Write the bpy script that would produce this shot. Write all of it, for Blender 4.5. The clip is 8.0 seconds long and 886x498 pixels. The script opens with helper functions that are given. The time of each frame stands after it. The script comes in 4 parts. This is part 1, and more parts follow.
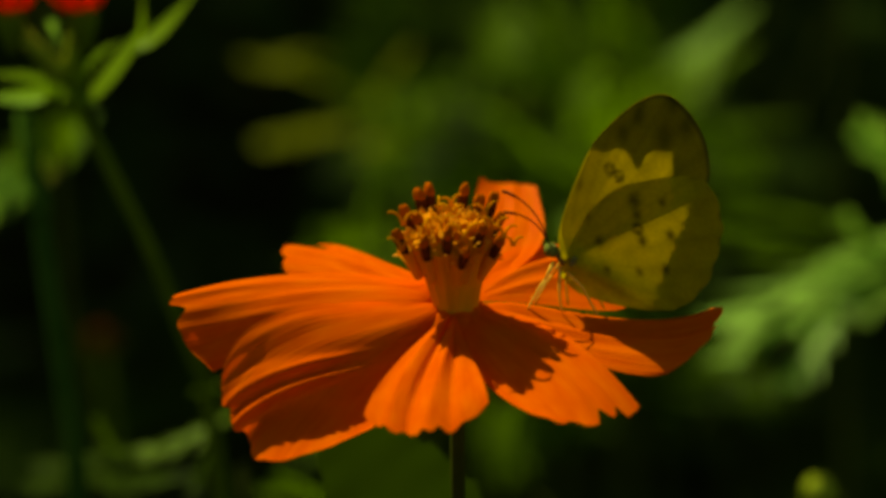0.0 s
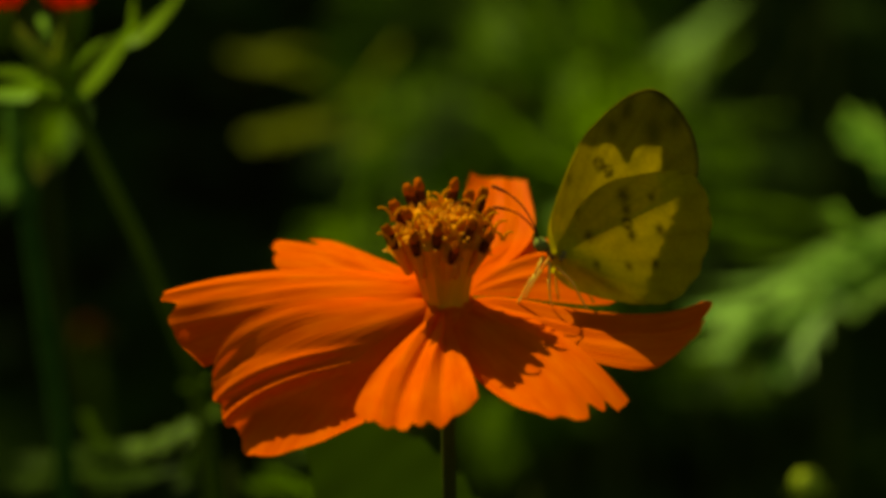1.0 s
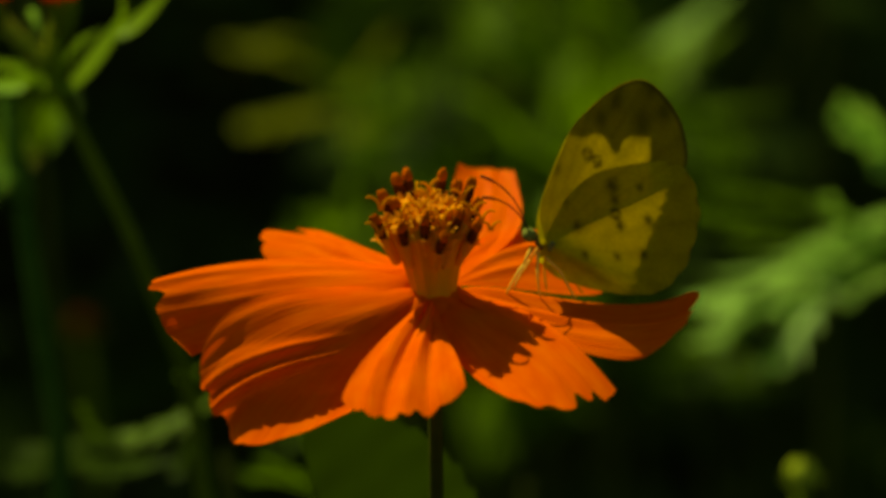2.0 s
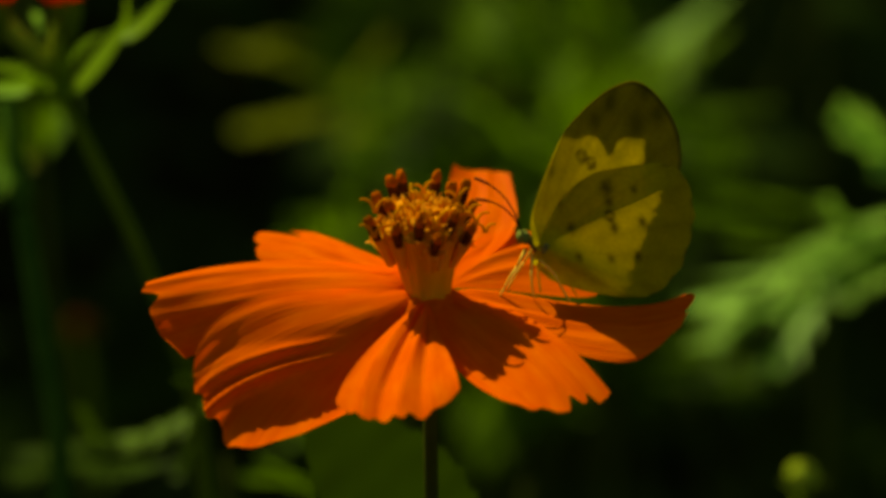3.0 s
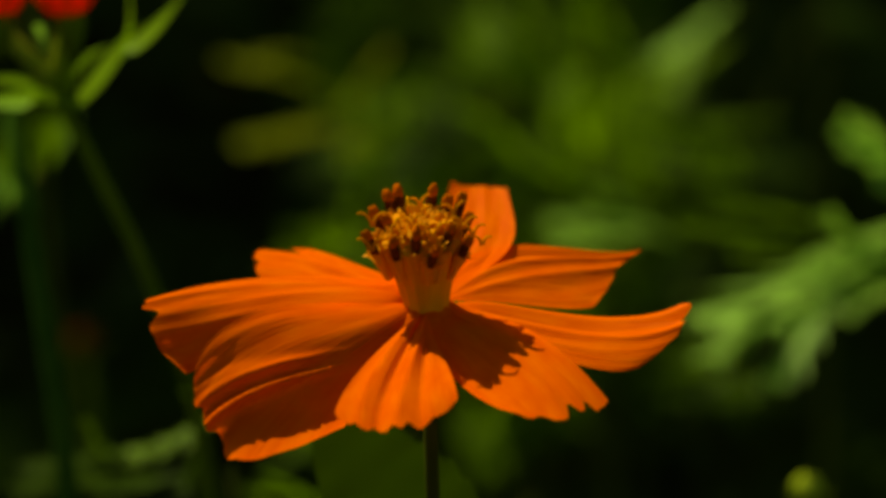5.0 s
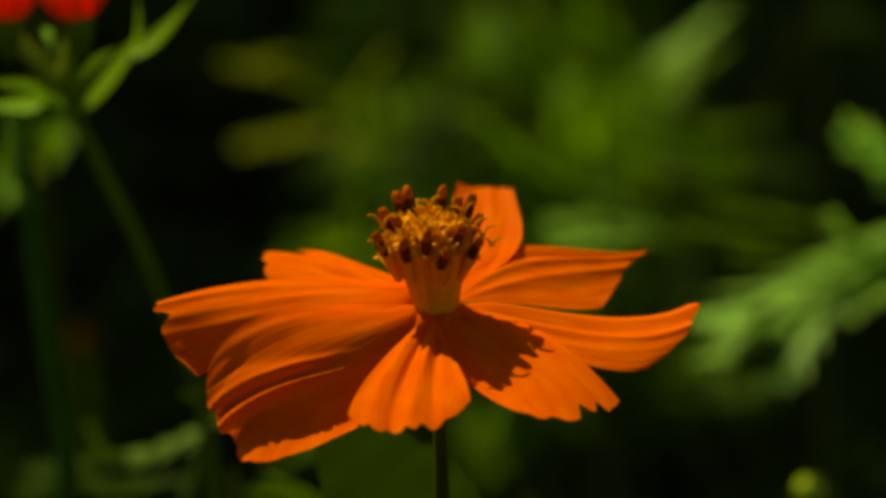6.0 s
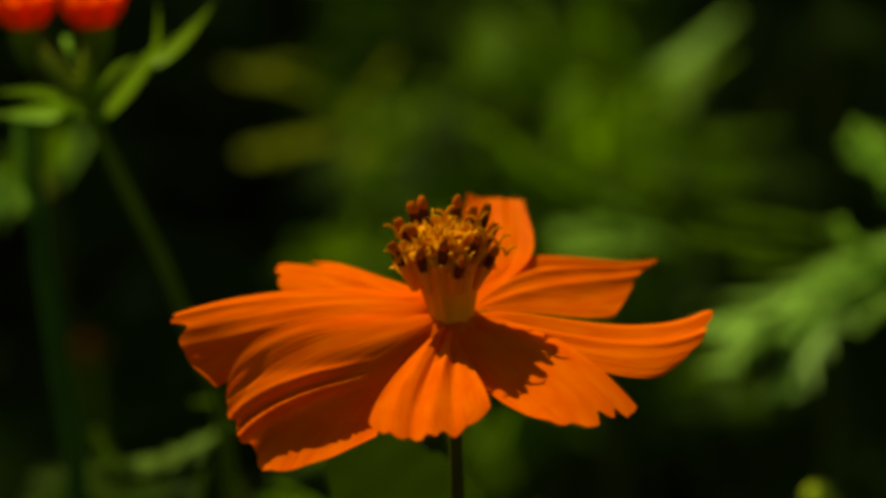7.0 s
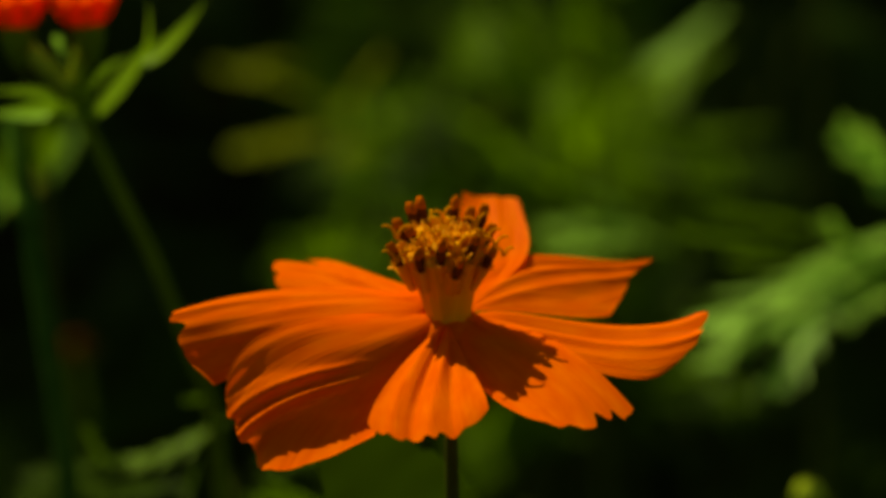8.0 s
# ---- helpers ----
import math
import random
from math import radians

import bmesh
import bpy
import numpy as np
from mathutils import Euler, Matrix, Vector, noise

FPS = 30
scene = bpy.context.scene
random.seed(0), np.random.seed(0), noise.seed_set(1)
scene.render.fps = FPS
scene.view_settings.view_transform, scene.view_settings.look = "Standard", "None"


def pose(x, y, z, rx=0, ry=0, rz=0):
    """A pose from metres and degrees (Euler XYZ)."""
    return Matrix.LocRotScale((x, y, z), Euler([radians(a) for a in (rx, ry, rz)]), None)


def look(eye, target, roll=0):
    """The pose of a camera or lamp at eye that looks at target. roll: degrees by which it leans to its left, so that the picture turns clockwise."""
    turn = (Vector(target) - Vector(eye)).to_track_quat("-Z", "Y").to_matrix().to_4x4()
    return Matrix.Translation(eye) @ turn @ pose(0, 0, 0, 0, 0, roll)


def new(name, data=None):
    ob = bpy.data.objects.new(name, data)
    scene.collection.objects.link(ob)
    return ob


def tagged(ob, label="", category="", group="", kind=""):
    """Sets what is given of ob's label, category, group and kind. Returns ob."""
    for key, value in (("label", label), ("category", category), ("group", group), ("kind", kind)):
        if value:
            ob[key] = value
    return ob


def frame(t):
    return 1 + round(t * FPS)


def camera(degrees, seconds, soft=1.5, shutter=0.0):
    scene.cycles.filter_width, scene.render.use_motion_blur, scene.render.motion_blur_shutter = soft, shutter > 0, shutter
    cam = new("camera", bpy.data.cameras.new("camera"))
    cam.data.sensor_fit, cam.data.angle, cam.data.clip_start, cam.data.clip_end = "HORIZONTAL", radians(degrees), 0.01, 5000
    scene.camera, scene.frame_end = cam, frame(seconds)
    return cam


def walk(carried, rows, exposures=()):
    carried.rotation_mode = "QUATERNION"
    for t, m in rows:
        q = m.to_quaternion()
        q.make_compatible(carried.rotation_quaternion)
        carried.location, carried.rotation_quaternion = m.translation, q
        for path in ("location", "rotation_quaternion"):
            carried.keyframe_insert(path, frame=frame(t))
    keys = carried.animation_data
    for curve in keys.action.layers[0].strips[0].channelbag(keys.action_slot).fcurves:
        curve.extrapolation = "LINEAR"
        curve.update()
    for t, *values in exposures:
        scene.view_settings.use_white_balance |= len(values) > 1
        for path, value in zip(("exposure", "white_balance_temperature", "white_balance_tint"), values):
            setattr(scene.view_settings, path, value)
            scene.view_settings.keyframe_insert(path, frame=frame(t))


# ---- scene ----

# ---------------------------------------------------------------- camera
EYE = (0.0023, -0.3500, 0.6482)
TILT = 68.0          # looks 22 degrees down on the flower
cam = camera(15.0, 8.0, soft=3.8, shutter=1.0)
cam.data.dof.use_dof = True
cam.data.dof.focus_distance = 0.374
cam.data.dof.aperture_fstop = 15.5


def aim(slide, pan, tip):
    """The camera moved sideways by so many millimetres, turned and tipped by degrees."""
    return pose(EYE[0] + 0.001 * slide, EYE[1], EYE[2], TILT + tip, 0, pan)


walk(cam, [
    (0.0, aim(3.2, 0.623, 0.034)), (0.5, aim(3.2, 0.617, -0.005)), (1.0, aim(3.1, 0.394, -0.064)), (1.5, aim(2.9, 0.253, -0.236)),
    (3.0, aim(1.3, 0.086, -0.192)), (3.5, aim(0.9, -0.104, -0.152)), (4.0, aim(0.5, -0.004, -0.148)), (4.5, aim(0.0, 0.000, 0.000)),
    (6.0, aim(-1.2, -0.079, 0.059)), (6.5, aim(-1.7, -0.002, 0.246)), (7.0, aim(-2.1, -0.035, 0.192)), (7.5, aim(-2.6, -0.256, 0.093)),
    (8.0, aim(-3.0, -0.314, 0.148))], exposures=[(0.0, 0.36, 8600, 4), (8.0, 0.36, 8600, 4)])

# ---------------------------------------------------------------- light
world = bpy.data.worlds.new("sky")
scene.world = world
world.use_nodes = True
wn = world.node_tree.nodes
sky = wn.new("ShaderNodeTexSky")
sky.sky_type, sky.sun_disc = "NISHITA", False
sky.sun_elevation, sky.sun_rotation = radians(43), radians(-34)
wn["Background"].inputs["Strength"].default_value = 0.06
world.node_tree.links.new(sky.outputs[0], wn["Background"].inputs["Color"])

sun = new("sun", bpy.data.lights.new("sun", "SUN"))
sun.data.energy, sun.data.angle, sun.data.color = 5.0, radians(0.5), (1.0, 0.95, 0.86)
sun.matrix_world = look((-8.2, 12.3, 14), (0, 0, 0))


# ---------------------------------------------------------------- materials
def shader(name):
    m = bpy.data.materials.new(name)
    m.use_nodes = True
    t = m.node_tree
    t.nodes.clear()
    return m, t, t.nodes.new("ShaderNodeOutputMaterial")


def node(t, kind, **given):
    n = t.nodes.new(kind)
    for k, v in given.items():
        n.inputs[k.replace("_", " ")].default_value = v
    return n


def ramp(t, source, *stops):
    n = t.nodes.new("ShaderNodeValToRGB")
    while len(n.color_ramp.elements) < len(stops):
        n.color_ramp.elements.new(0.5)
    for e, (at, c) in zip(n.color_ramp.elements, stops):
        e.position, e.color = at, (*c, 1)
    t.links.new(source, n.inputs[0])
    return n.outputs[0]


def thin(t, out, color, through_color, share, rough, gloss, height=None, bump=0.2, distance=0.0002):
    """A thin sheet: diffuse above, light passing through, a slight gloss."""
    d = t.nodes.new("ShaderNodeBsdfDiffuse")
    r = t.nodes.new("ShaderNodeBsdfTranslucent")
    g = t.nodes.new("ShaderNodeBsdfGlossy")
    g.inputs["Roughness"].default_value = rough
    a, b = t.nodes.new("ShaderNodeMixShader"), t.nodes.new("ShaderNodeMixShader")
    f = t.nodes.new("ShaderNodeFresnel")
    f.inputs["IOR"].default_value = 1.35
    k = t.nodes.new("ShaderNodeMath")
    k.operation = "MULTIPLY"
    k.inputs[1].default_value = gloss
    t.links.new(f.outputs[0], k.inputs[0])
    a.inputs[0].default_value = share
    t.links.new(color, d.inputs["Color"])
    t.links.new(through_color, r.inputs["Color"])
    t.links.new(d.outputs[0], a.inputs[1]), t.links.new(r.outputs[0], a.inputs[2])
    t.links.new(k.outputs[0], b.inputs[0])
    t.links.new(a.outputs[0], b.inputs[1]), t.links.new(g.outputs[0], b.inputs[2])
    t.links.new(b.outputs[0], out.inputs[0])
    if height is not None:
        n = node(t, "ShaderNodeBump", Strength=bump, Distance=distance)
        t.links.new(height, n.inputs["Height"])
        for s in (d, r, g):
            t.links.new(n.outputs[0], s.inputs["Normal"])


def mapped(t, scale, kind="UV"):
    c = t.nodes.new("ShaderNodeTexCoord")
    m = t.nodes.new("ShaderNodeMapping")
    m.inputs["Scale"].default_value = scale
    t.links.new(c.outputs[kind], m.inputs[0])
    return m.outputs[0]


def noisy(t, vector, scale, detail=4.0, rough=0.55):
    n = node(t, "ShaderNodeTexNoise", Scale=scale, Detail=detail, Roughness=rough)
    t.links.new(vector, n.inputs["Vector"])
    return n.outputs[0]


def petal_material():
    m, t, out = shader("orange petal")
    veins = noisy(t, mapped(t, (2.2, 34, 1)), 1.0, 3.0)
    patches = noisy(t, mapped(t, (3, 4, 1)), 1.6, 3.0)
    mix = t.nodes.new("ShaderNodeMath")
    mix.operation = "MULTIPLY_ADD"
    mix.inputs[1].default_value = 0.55
    t.links.new(veins, mix.inputs[0]), t.links.new(patches, mix.inputs[2])
    c = ramp(t, mix.outputs[0], (0.45, (0.76, 0.095, 0.0010)), (0.75, (0.85, 0.124, 0.0014)), (1.0, (0.90, 0.162, 0.002)))
    p = ramp(t, mix.outputs[0], (0.45, (0.80, 0.058, 0.0006)), (1.0, (0.93, 0.105, 0.001)))
    grain = t.nodes.new("ShaderNodeMath")
    grain.operation = "MULTIPLY_ADD"
    grain.inputs[1].default_value = 0.35
    t.links.new(noisy(t, mapped(t, (70, 90, 1)), 1.0, 3.0), grain.inputs[0]), t.links.new(veins, grain.inputs[2])
    thin(t, out, c, p, 0.41, 0.6, 0.004, grain.outputs[0], 0.4, 0.0003)
    return m


def leaf_material(name, low, high, glow, share=0.45, gloss=0.003):
    m, t, out = shader(name)
    info = t.nodes.new("ShaderNodeObjectInfo")
    big = noisy(t, mapped(t, (1, 1, 1), "Object"), 45.0, 3.0)
    fine = noisy(t, mapped(t, (1, 1, 1), "Object"), 420.0, 5.0)
    s = t.nodes.new("ShaderNodeMath")
    s.operation = "MULTIPLY_ADD"
    s.inputs[1].default_value = 0.45
    t.links.new(info.outputs["Random"], s.inputs[0]), t.links.new(big, s.inputs[2])
    c = ramp(t, s.outputs[0], (0.35, low), (0.95, high))
    g = ramp(t, s.outputs[0], (0.35, tuple(0.6 * x for x in glow)), (0.95, glow))
    thin(t, out, c, g, share, 0.42, gloss, fine, 0.3, 0.0004)
    return m


def plain_material(name, low, high, scale=300.0, rough=0.5, bump=0.3, distance=0.0002, kind="Object", spec=0.0, stretch=1.0):
    m, t, out = shader(name)
    b = node(t, "ShaderNodeBsdfPrincipled", Roughness=rough)
    b.inputs["Specular IOR Level"].default_value = spec
    n = noisy(t, mapped(t, (1, 1, stretch), kind), scale, 5.0)
    t.links.new(ramp(t, n, (0.3, low), (0.7, high)), b.inputs["Base Color"])
    h = node(t, "ShaderNodeBump", Strength=bump, Distance=distance)
    t.links.new(n, h.inputs["Height"]), t.links.new(h.outputs[0], b.inputs["Normal"])
    t.links.new(b.outputs[0], out.inputs[0])
    return m


def wing_material():
    m, t, out = shader("yellow wing scales with backlight")
    a = t.nodes.new("ShaderNodeVertexColor")
    a.layer_name = "scales"
    grain = noisy(t, mapped(t, (1, 1, 1), "Object"), 2600.0, 3.0)
    v = t.nodes.new("ShaderNodeMix")
    v.data_type, v.blend_type = "RGBA", "MULTIPLY"
    v.inputs["Factor"].default_value = 0.5
    t.links.new(a.outputs["Color"], v.inputs["A"])
    t.links.new(ramp(t, grain, (0.3, (0.6, 0.6, 0.6)), (0.7, (1, 1, 1))), v.inputs["B"])
    thin(t, out, v.outputs["Result"], v.outputs["Result"], 0.5, 0.6, 0.01, grain, 0.2, 0.0001)
    return m


PETAL = petal_material()
TUBE = plain_material("orange brown florets", (0.62, 0.205, 0.010), (0.86, 0.33, 0.014), 420, 0.7, 0.5, 0.0004, stretch=0.08)
FLORET = leaf_material("yellow orange floret lobes", (0.74, 0.30, 0.022), (0.86, 0.39, 0.034), (0.86, 0.39, 0.026), 0.42, 0.004)
STYLE = leaf_material("yellow style", (0.74, 0.32, 0.010), (0.86, 0.42, 0.014), (0.86, 0.42, 0.010), 0.4, 0.004)
PACKED = plain_material("packed tan florets", (0.70, 0.26, 0.010), (0.86, 0.36, 0.014), 900, 0.8, 0.9, 0.0006)
ANTHER = plain_material("dark maroon anther", (0.06, 0.013, 0.002), (0.17, 0.043, 0.007), 900, 0.6)
POLLEN = plain_material("rust orange anther tip", (0.32, 0.060, 0.003), (0.56, 0.125, 0.005), 1500, 0.8, 0.6, 0.0003)
STALK = plain_material("green stalk", (0.06, 0.10, 0.004), (0.10, 0.155, 0.007), 150, 0.5)
LEAF = leaf_material("green leaf", (0.050, 0.105, 0.003), (0.105, 0.205, 0.006), (0.17, 0.34, 0.006))
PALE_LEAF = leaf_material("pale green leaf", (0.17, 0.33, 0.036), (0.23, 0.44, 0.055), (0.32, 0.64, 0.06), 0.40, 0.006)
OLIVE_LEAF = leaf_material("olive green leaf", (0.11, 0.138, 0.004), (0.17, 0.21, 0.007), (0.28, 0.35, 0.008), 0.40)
# For the broad leaf under the flower; the shadow on it is in this green.
DEEP_SHADED_LEAF = leaf_material("deep shaded green leaf", (0.020, 0.045, 0.002), (0.036, 0.075, 0.003), (0.030, 0.062, 0.002), 0.25)
# Leaf green darkened: the shade of the bed is put into the colour.
SHADED_LEAF = leaf_material("shaded green leaf", (0.010, 0.022, 0.002), (0.020, 0.042, 0.003), (0.035, 0.07, 0.002), 0.25)
YOUNG_LEAF = leaf_material("yellow green young leaf", (0.115, 0.22, 0.010), (0.185, 0.33, 0.016), (0.25, 0.47, 0.014), 0.45)
# Half-shade copy of the leaf green; its dimness is painted in.
HALF_SHADED_LEAF = leaf_material("half shaded green leaf", (0.02, 0.045, 0.003), (0.04, 0.08, 0.004), (0.065, 0.13, 0.004), 0.35)
# Two darker copies of the stalk green; shade on these stems is in the colour.
SHADED_STEM = plain_material("shaded green stem", (0.026, 0.036, 0.004), (0.050, 0.066, 0.006), 150, 0.5)
DIMMED_STALK = plain_material("dimmed green stalk", (0.020, 0.060, 0.005), (0.038, 0.092, 0.008), 150, 0.5)
BUD = plain_material("yellow green bud", (0.15, 0.24, 0.012), (0.36, 0.44, 0.03), 260, 0.5)
# Orange turned very dark: the bud's deep shade is put into its colour.
SHADED_BUD = plain_material("shaded orange bud", (0.05, 0.009, 0.001), (0.11, 0.022, 0.002), 300, 0.6)
# Dark humus taken down to near black, so the soil's colour holds its shade.
SOIL = plain_material("dark soil with shade", (0.004, 0.0035, 0.001), (0.011, 0.009, 0.002), 60, 0.95, 1.0, 0.004)
BARK = plain_material("grey brown bark", (0.06, 0.045, 0.03), (0.16, 0.12, 0.085), 30, 0.9, 1.0, 0.01)
WING = wing_material()
BORDER = leaf_material("blackish brown wing border", (0.17, 0.13, 0.010), (0.25, 0.19, 0.014), (0.55, 0.42, 0.012), 0.6, 0.004)
FUR = plain_material("grey yellow fuzz", (0.05, 0.05, 0.012), (0.22, 0.20, 0.05), 2500, 0.8, 0.8, 0.0004)
EYEBALL = plain_material("green compound eye", (0.09, 0.12, 0.02), (0.16, 0.20, 0.03), 4000, 0.25)
LEG = plain_material("pale yellow leg", (0.75, 0.44, 0.04), (0.88, 0.58, 0.08), 2000, 0.5)
FEELER = plain_material("dark brown antenna", (0.02, 0.012, 0.006), (0.06, 0.03, 0.012), 2000, 0.5)


# ---------------------------------------------------------------- building helpers
MM = 0.001


def mesh_of(name, bm, material, smooth=True):
    me = bpy.data.meshes.new(name)
    for f in bm.faces:
        f.smooth = smooth
    bm.to_mesh(me)
    bm.free()
    me.materials.append(material)
    return me


def part(name, bm, material, parent, label="", at=None):
    me = bm if isinstance(bm, bpy.types.Mesh) else mesh_of(name, bm, material)
    ob = new(name, me)
    ob.parent = parent
    if at is not None:
        ob.matrix_basis = at
    return tagged(ob, label)


def step(x):
    """A soft step from 0 to 1 round x = 0."""
    x = min(1.0, max(0.0, 0.5 + 0.5 * x))
    return x * x * (3 - 2 * x)


def sheet(rows, uv=None):
    """A quad sheet from a grid of points."""
    bm = bmesh.new()
    vs = [[bm.verts.new(p) for p in row] for row in rows]
    lay = bm.loops.layers.uv.new("UVMap")
    n, k = len(rows) - 1, len(rows[0]) - 1
    for i in range(n):
        for j in range(k):
            ids = ((i, j), (i + 1, j), (i + 1, j + 1), (i, j + 1))
            f = bm.faces.new([vs[a][b] for a, b in ids])
            for l, (a, b) in zip(f.loops, ids):
                l[lay].uv = (a / n, b / k)
    return bm


def tube(bm, points, radii, sides=8, cap=True):
    """Add a round, tapering tube along points to bm."""
    pts = [Vector(p) for p in points]
    ring_before = None
    side = Vector((1, 0, 0))
    for i, p in enumerate(pts):
        way = (pts[min(i + 1, len(pts) - 1)] - pts[max(i - 1, 0)]).normalized()
        if abs(way.dot(side)) > 0.95:
            side = Vector((0, 1, 0))
        a = (side - way * side.dot(way)).normalized()
        b = way.cross(a)
        side = a
        ring = [bm.verts.new(p + radii[i] * (math.cos(2 * math.pi * k / sides) * a + math.sin(2 * math.pi * k / sides) * b))
                for k in range(sides)]
        if ring_before:
            for k in range(sides):
                bm.faces.new((ring_before[k], ring_before[(k + 1) % sides], ring[(k + 1) % sides], ring[k]))
        elif cap:
            bm.faces.new(ring[::-1])
        ring_before = ring
    if cap:
        bm.faces.new(ring_before)
    return bm


def arc(a, b, c, n):
    """Points of the curve from a through b (halfway) to c."""
    a, b, c = Vector(a), Vector(b), Vector(c)
    out = []
    for i in range(n + 1):
        u = i / n
        out.append(a * (2 * (u - 0.5) * (u - 1)) + b * (4 * u * (1 - u)) + c * (2 * u * (u - 0.5)))
    return out


def facing(root, tip, normal=(0, 0, 1)):
    """The frame at root whose y goes to tip and whose z leans to normal; with its length."""
    y = Vector(tip) - Vector(root)
    length = y.length
    y.normalize()
    x = y.cross(Vector(normal)).normalized()
    z = x.cross(y)
    m = Matrix((x, y, z)).transposed().to_4x4()
    m.translation = root
    return m, length


def lobe(bm, root, way, length, width, fold, droop, normal=Vector((0, 0, 1)), n=6):
    """A lance-shaped leaf lobe, folded along its midrib."""
    way = Vector(way).normalized()
    side = normal.cross(way).normalized()
    last = None
    for i in range(n + 1):
        u = i / n
        w = width * (0.35 + 0.65 * math.sin(math.pi * min(1, u * 1.15 + 0.12))) * (1 - u ** 4)
        c = Vector(root) + way * length * u - normal * droop * length * u * u
        row = [bm.verts.new(c - side * w + normal * fold * w), bm.verts.new(c), bm.verts.new(c + side * w + normal * fold * w)]
        if last:
            for k in (0, 1):
                bm.faces.new((last[k], last[k + 1], row[k + 1], row[k]))
        last = row


def pinnate_leaf(seed, pairs=4, spread=0.42, droop=0.12, coarse=False):
    """A deeply divided leaf of length 1 along y: midrib, paired lobes with small side lobes, end lobe."""
    rng = random.Random(seed)
    bm = bmesh.new()
    rib = [Vector((0.015 * math.sin(3 * u), u, -droop * u * u)) for u in (i / 8 for i in range(9))]
    tube(bm, rib, [0.016 * (1 - 0.75 * i / 8) for i in range(9)], 5)
    for k in range(pairs):
        u = 0.22 + 0.58 * k / max(1, pairs - 1)
        for s in (-1, 1):
            uu = u + rng.uniform(-0.03, 0.03)
            p = Vector((0, uu, -droop * uu * uu))
            size = spread * (1.0 - 0.5 * abs(uu - 0.38)) * rng.uniform(0.8, 1.15)
            a = radians(rng.uniform(38, 56))
            way = Vector((s * math.sin(a), math.cos(a), rng.uniform(-0.25, 0.15)))
            wide = size * rng.uniform(0.13, 0.19)
            lobe(bm, p, way, size, wide, 0.25, rng.uniform(0.05, 0.3))
            for q in () if coarse else (0.4, 0.62):
                for r in (-1, 1):
                    b = a * s + r * radians(rng.uniform(30, 45))
                    lobe(bm, p + way.normalized() * size * q - Vector((0, 0, 0.1 * size * q * q)),
                         (math.sin(b), math.cos(b), way.z * 0.7), size * rng.uniform(0.28, 0.42), wide * 0.5, 0.2, 0.15, n=4)
    lobe(bm, rib[-2], (rng.uniform(-0.1, 0.1), 1, -2 * droop), 0.32, 0.06, 0.25, 0.1)
    return bm


LEAF_SHAPES = {}


def leaf_mesh(k, material):
    key = (k, material.name)
    if key not in LEAF_SHAPES:
        LEAF_SHAPES[key] = mesh_of("leaf", pinnate_leaf(11 + k, 3 + k % 3, (0.40 if k < 5 else 0.62) + 0.03 * (k % 4), 0.05 + 0.05 * (k % 5), k >= 5), material)
    return LEAF_SHAPES[key]


def stalked_leaf(plant, foot, root, tip, material, kind=0, normal=(0, -0.35, 1), width=1.0, label=""):
    """A divided leaf from root to tip, on a petiole that leaves the plant's stem at foot; all in the plant's space."""
    m, length = facing(root, tip, normal)
    leaf = part("leaf", leaf_mesh(kind, material), material, plant, label, m @ Matrix.Diagonal((length * width, length, length, 1)))
    if foot is not None:
        mid = (Vector(foot) + Vector(root)) / 2 + Vector((0, 0, -0.12 * (Vector(root) - Vector(foot)).length))
        bm = tube(bmesh.new(), arc(foot, mid, root, 8), [0.0009 - 0.00004 * i for i in range(9)], 6)
        part("petiole", bm, SHADED_STEM, plant)
    return leaf


def thing(name, at, label, category, group=""):
    ob = new(name)
    ob.empty_display_size = 0.02
    ob.matrix_basis = Matrix.Translation(at)
    return tagged(ob, label, category, group)


# ---------------------------------------------------------------- ground
def build_ground():
    xs = [-60, -20, -6, -2.4] + [-1.6 + 0.1 * i for i in range(33)] + [2.4, 6, 20, 60]
    ys = [-60, -20, -6, -2.4] + [-1.2 + 0.1 * i for i in range(45)] + [4, 7, 20, 60]
    rows = []
    for x in xs:
        rows.append([(x, y, 0.03 * noise.noise((x * 2.3, y * 2.3, 0)) + 0.012 * noise.noise((x * 9, y * 9, 4))) for y in ys])
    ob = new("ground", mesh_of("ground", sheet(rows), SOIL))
    tagged(ob, "dark bare garden soil, coloured near black for shade", "soil", kind="structure")


build_ground()

# ---------------------------------------------------------------- the orange flower
HEAD = 0.5           # height of the flower's head above the ground


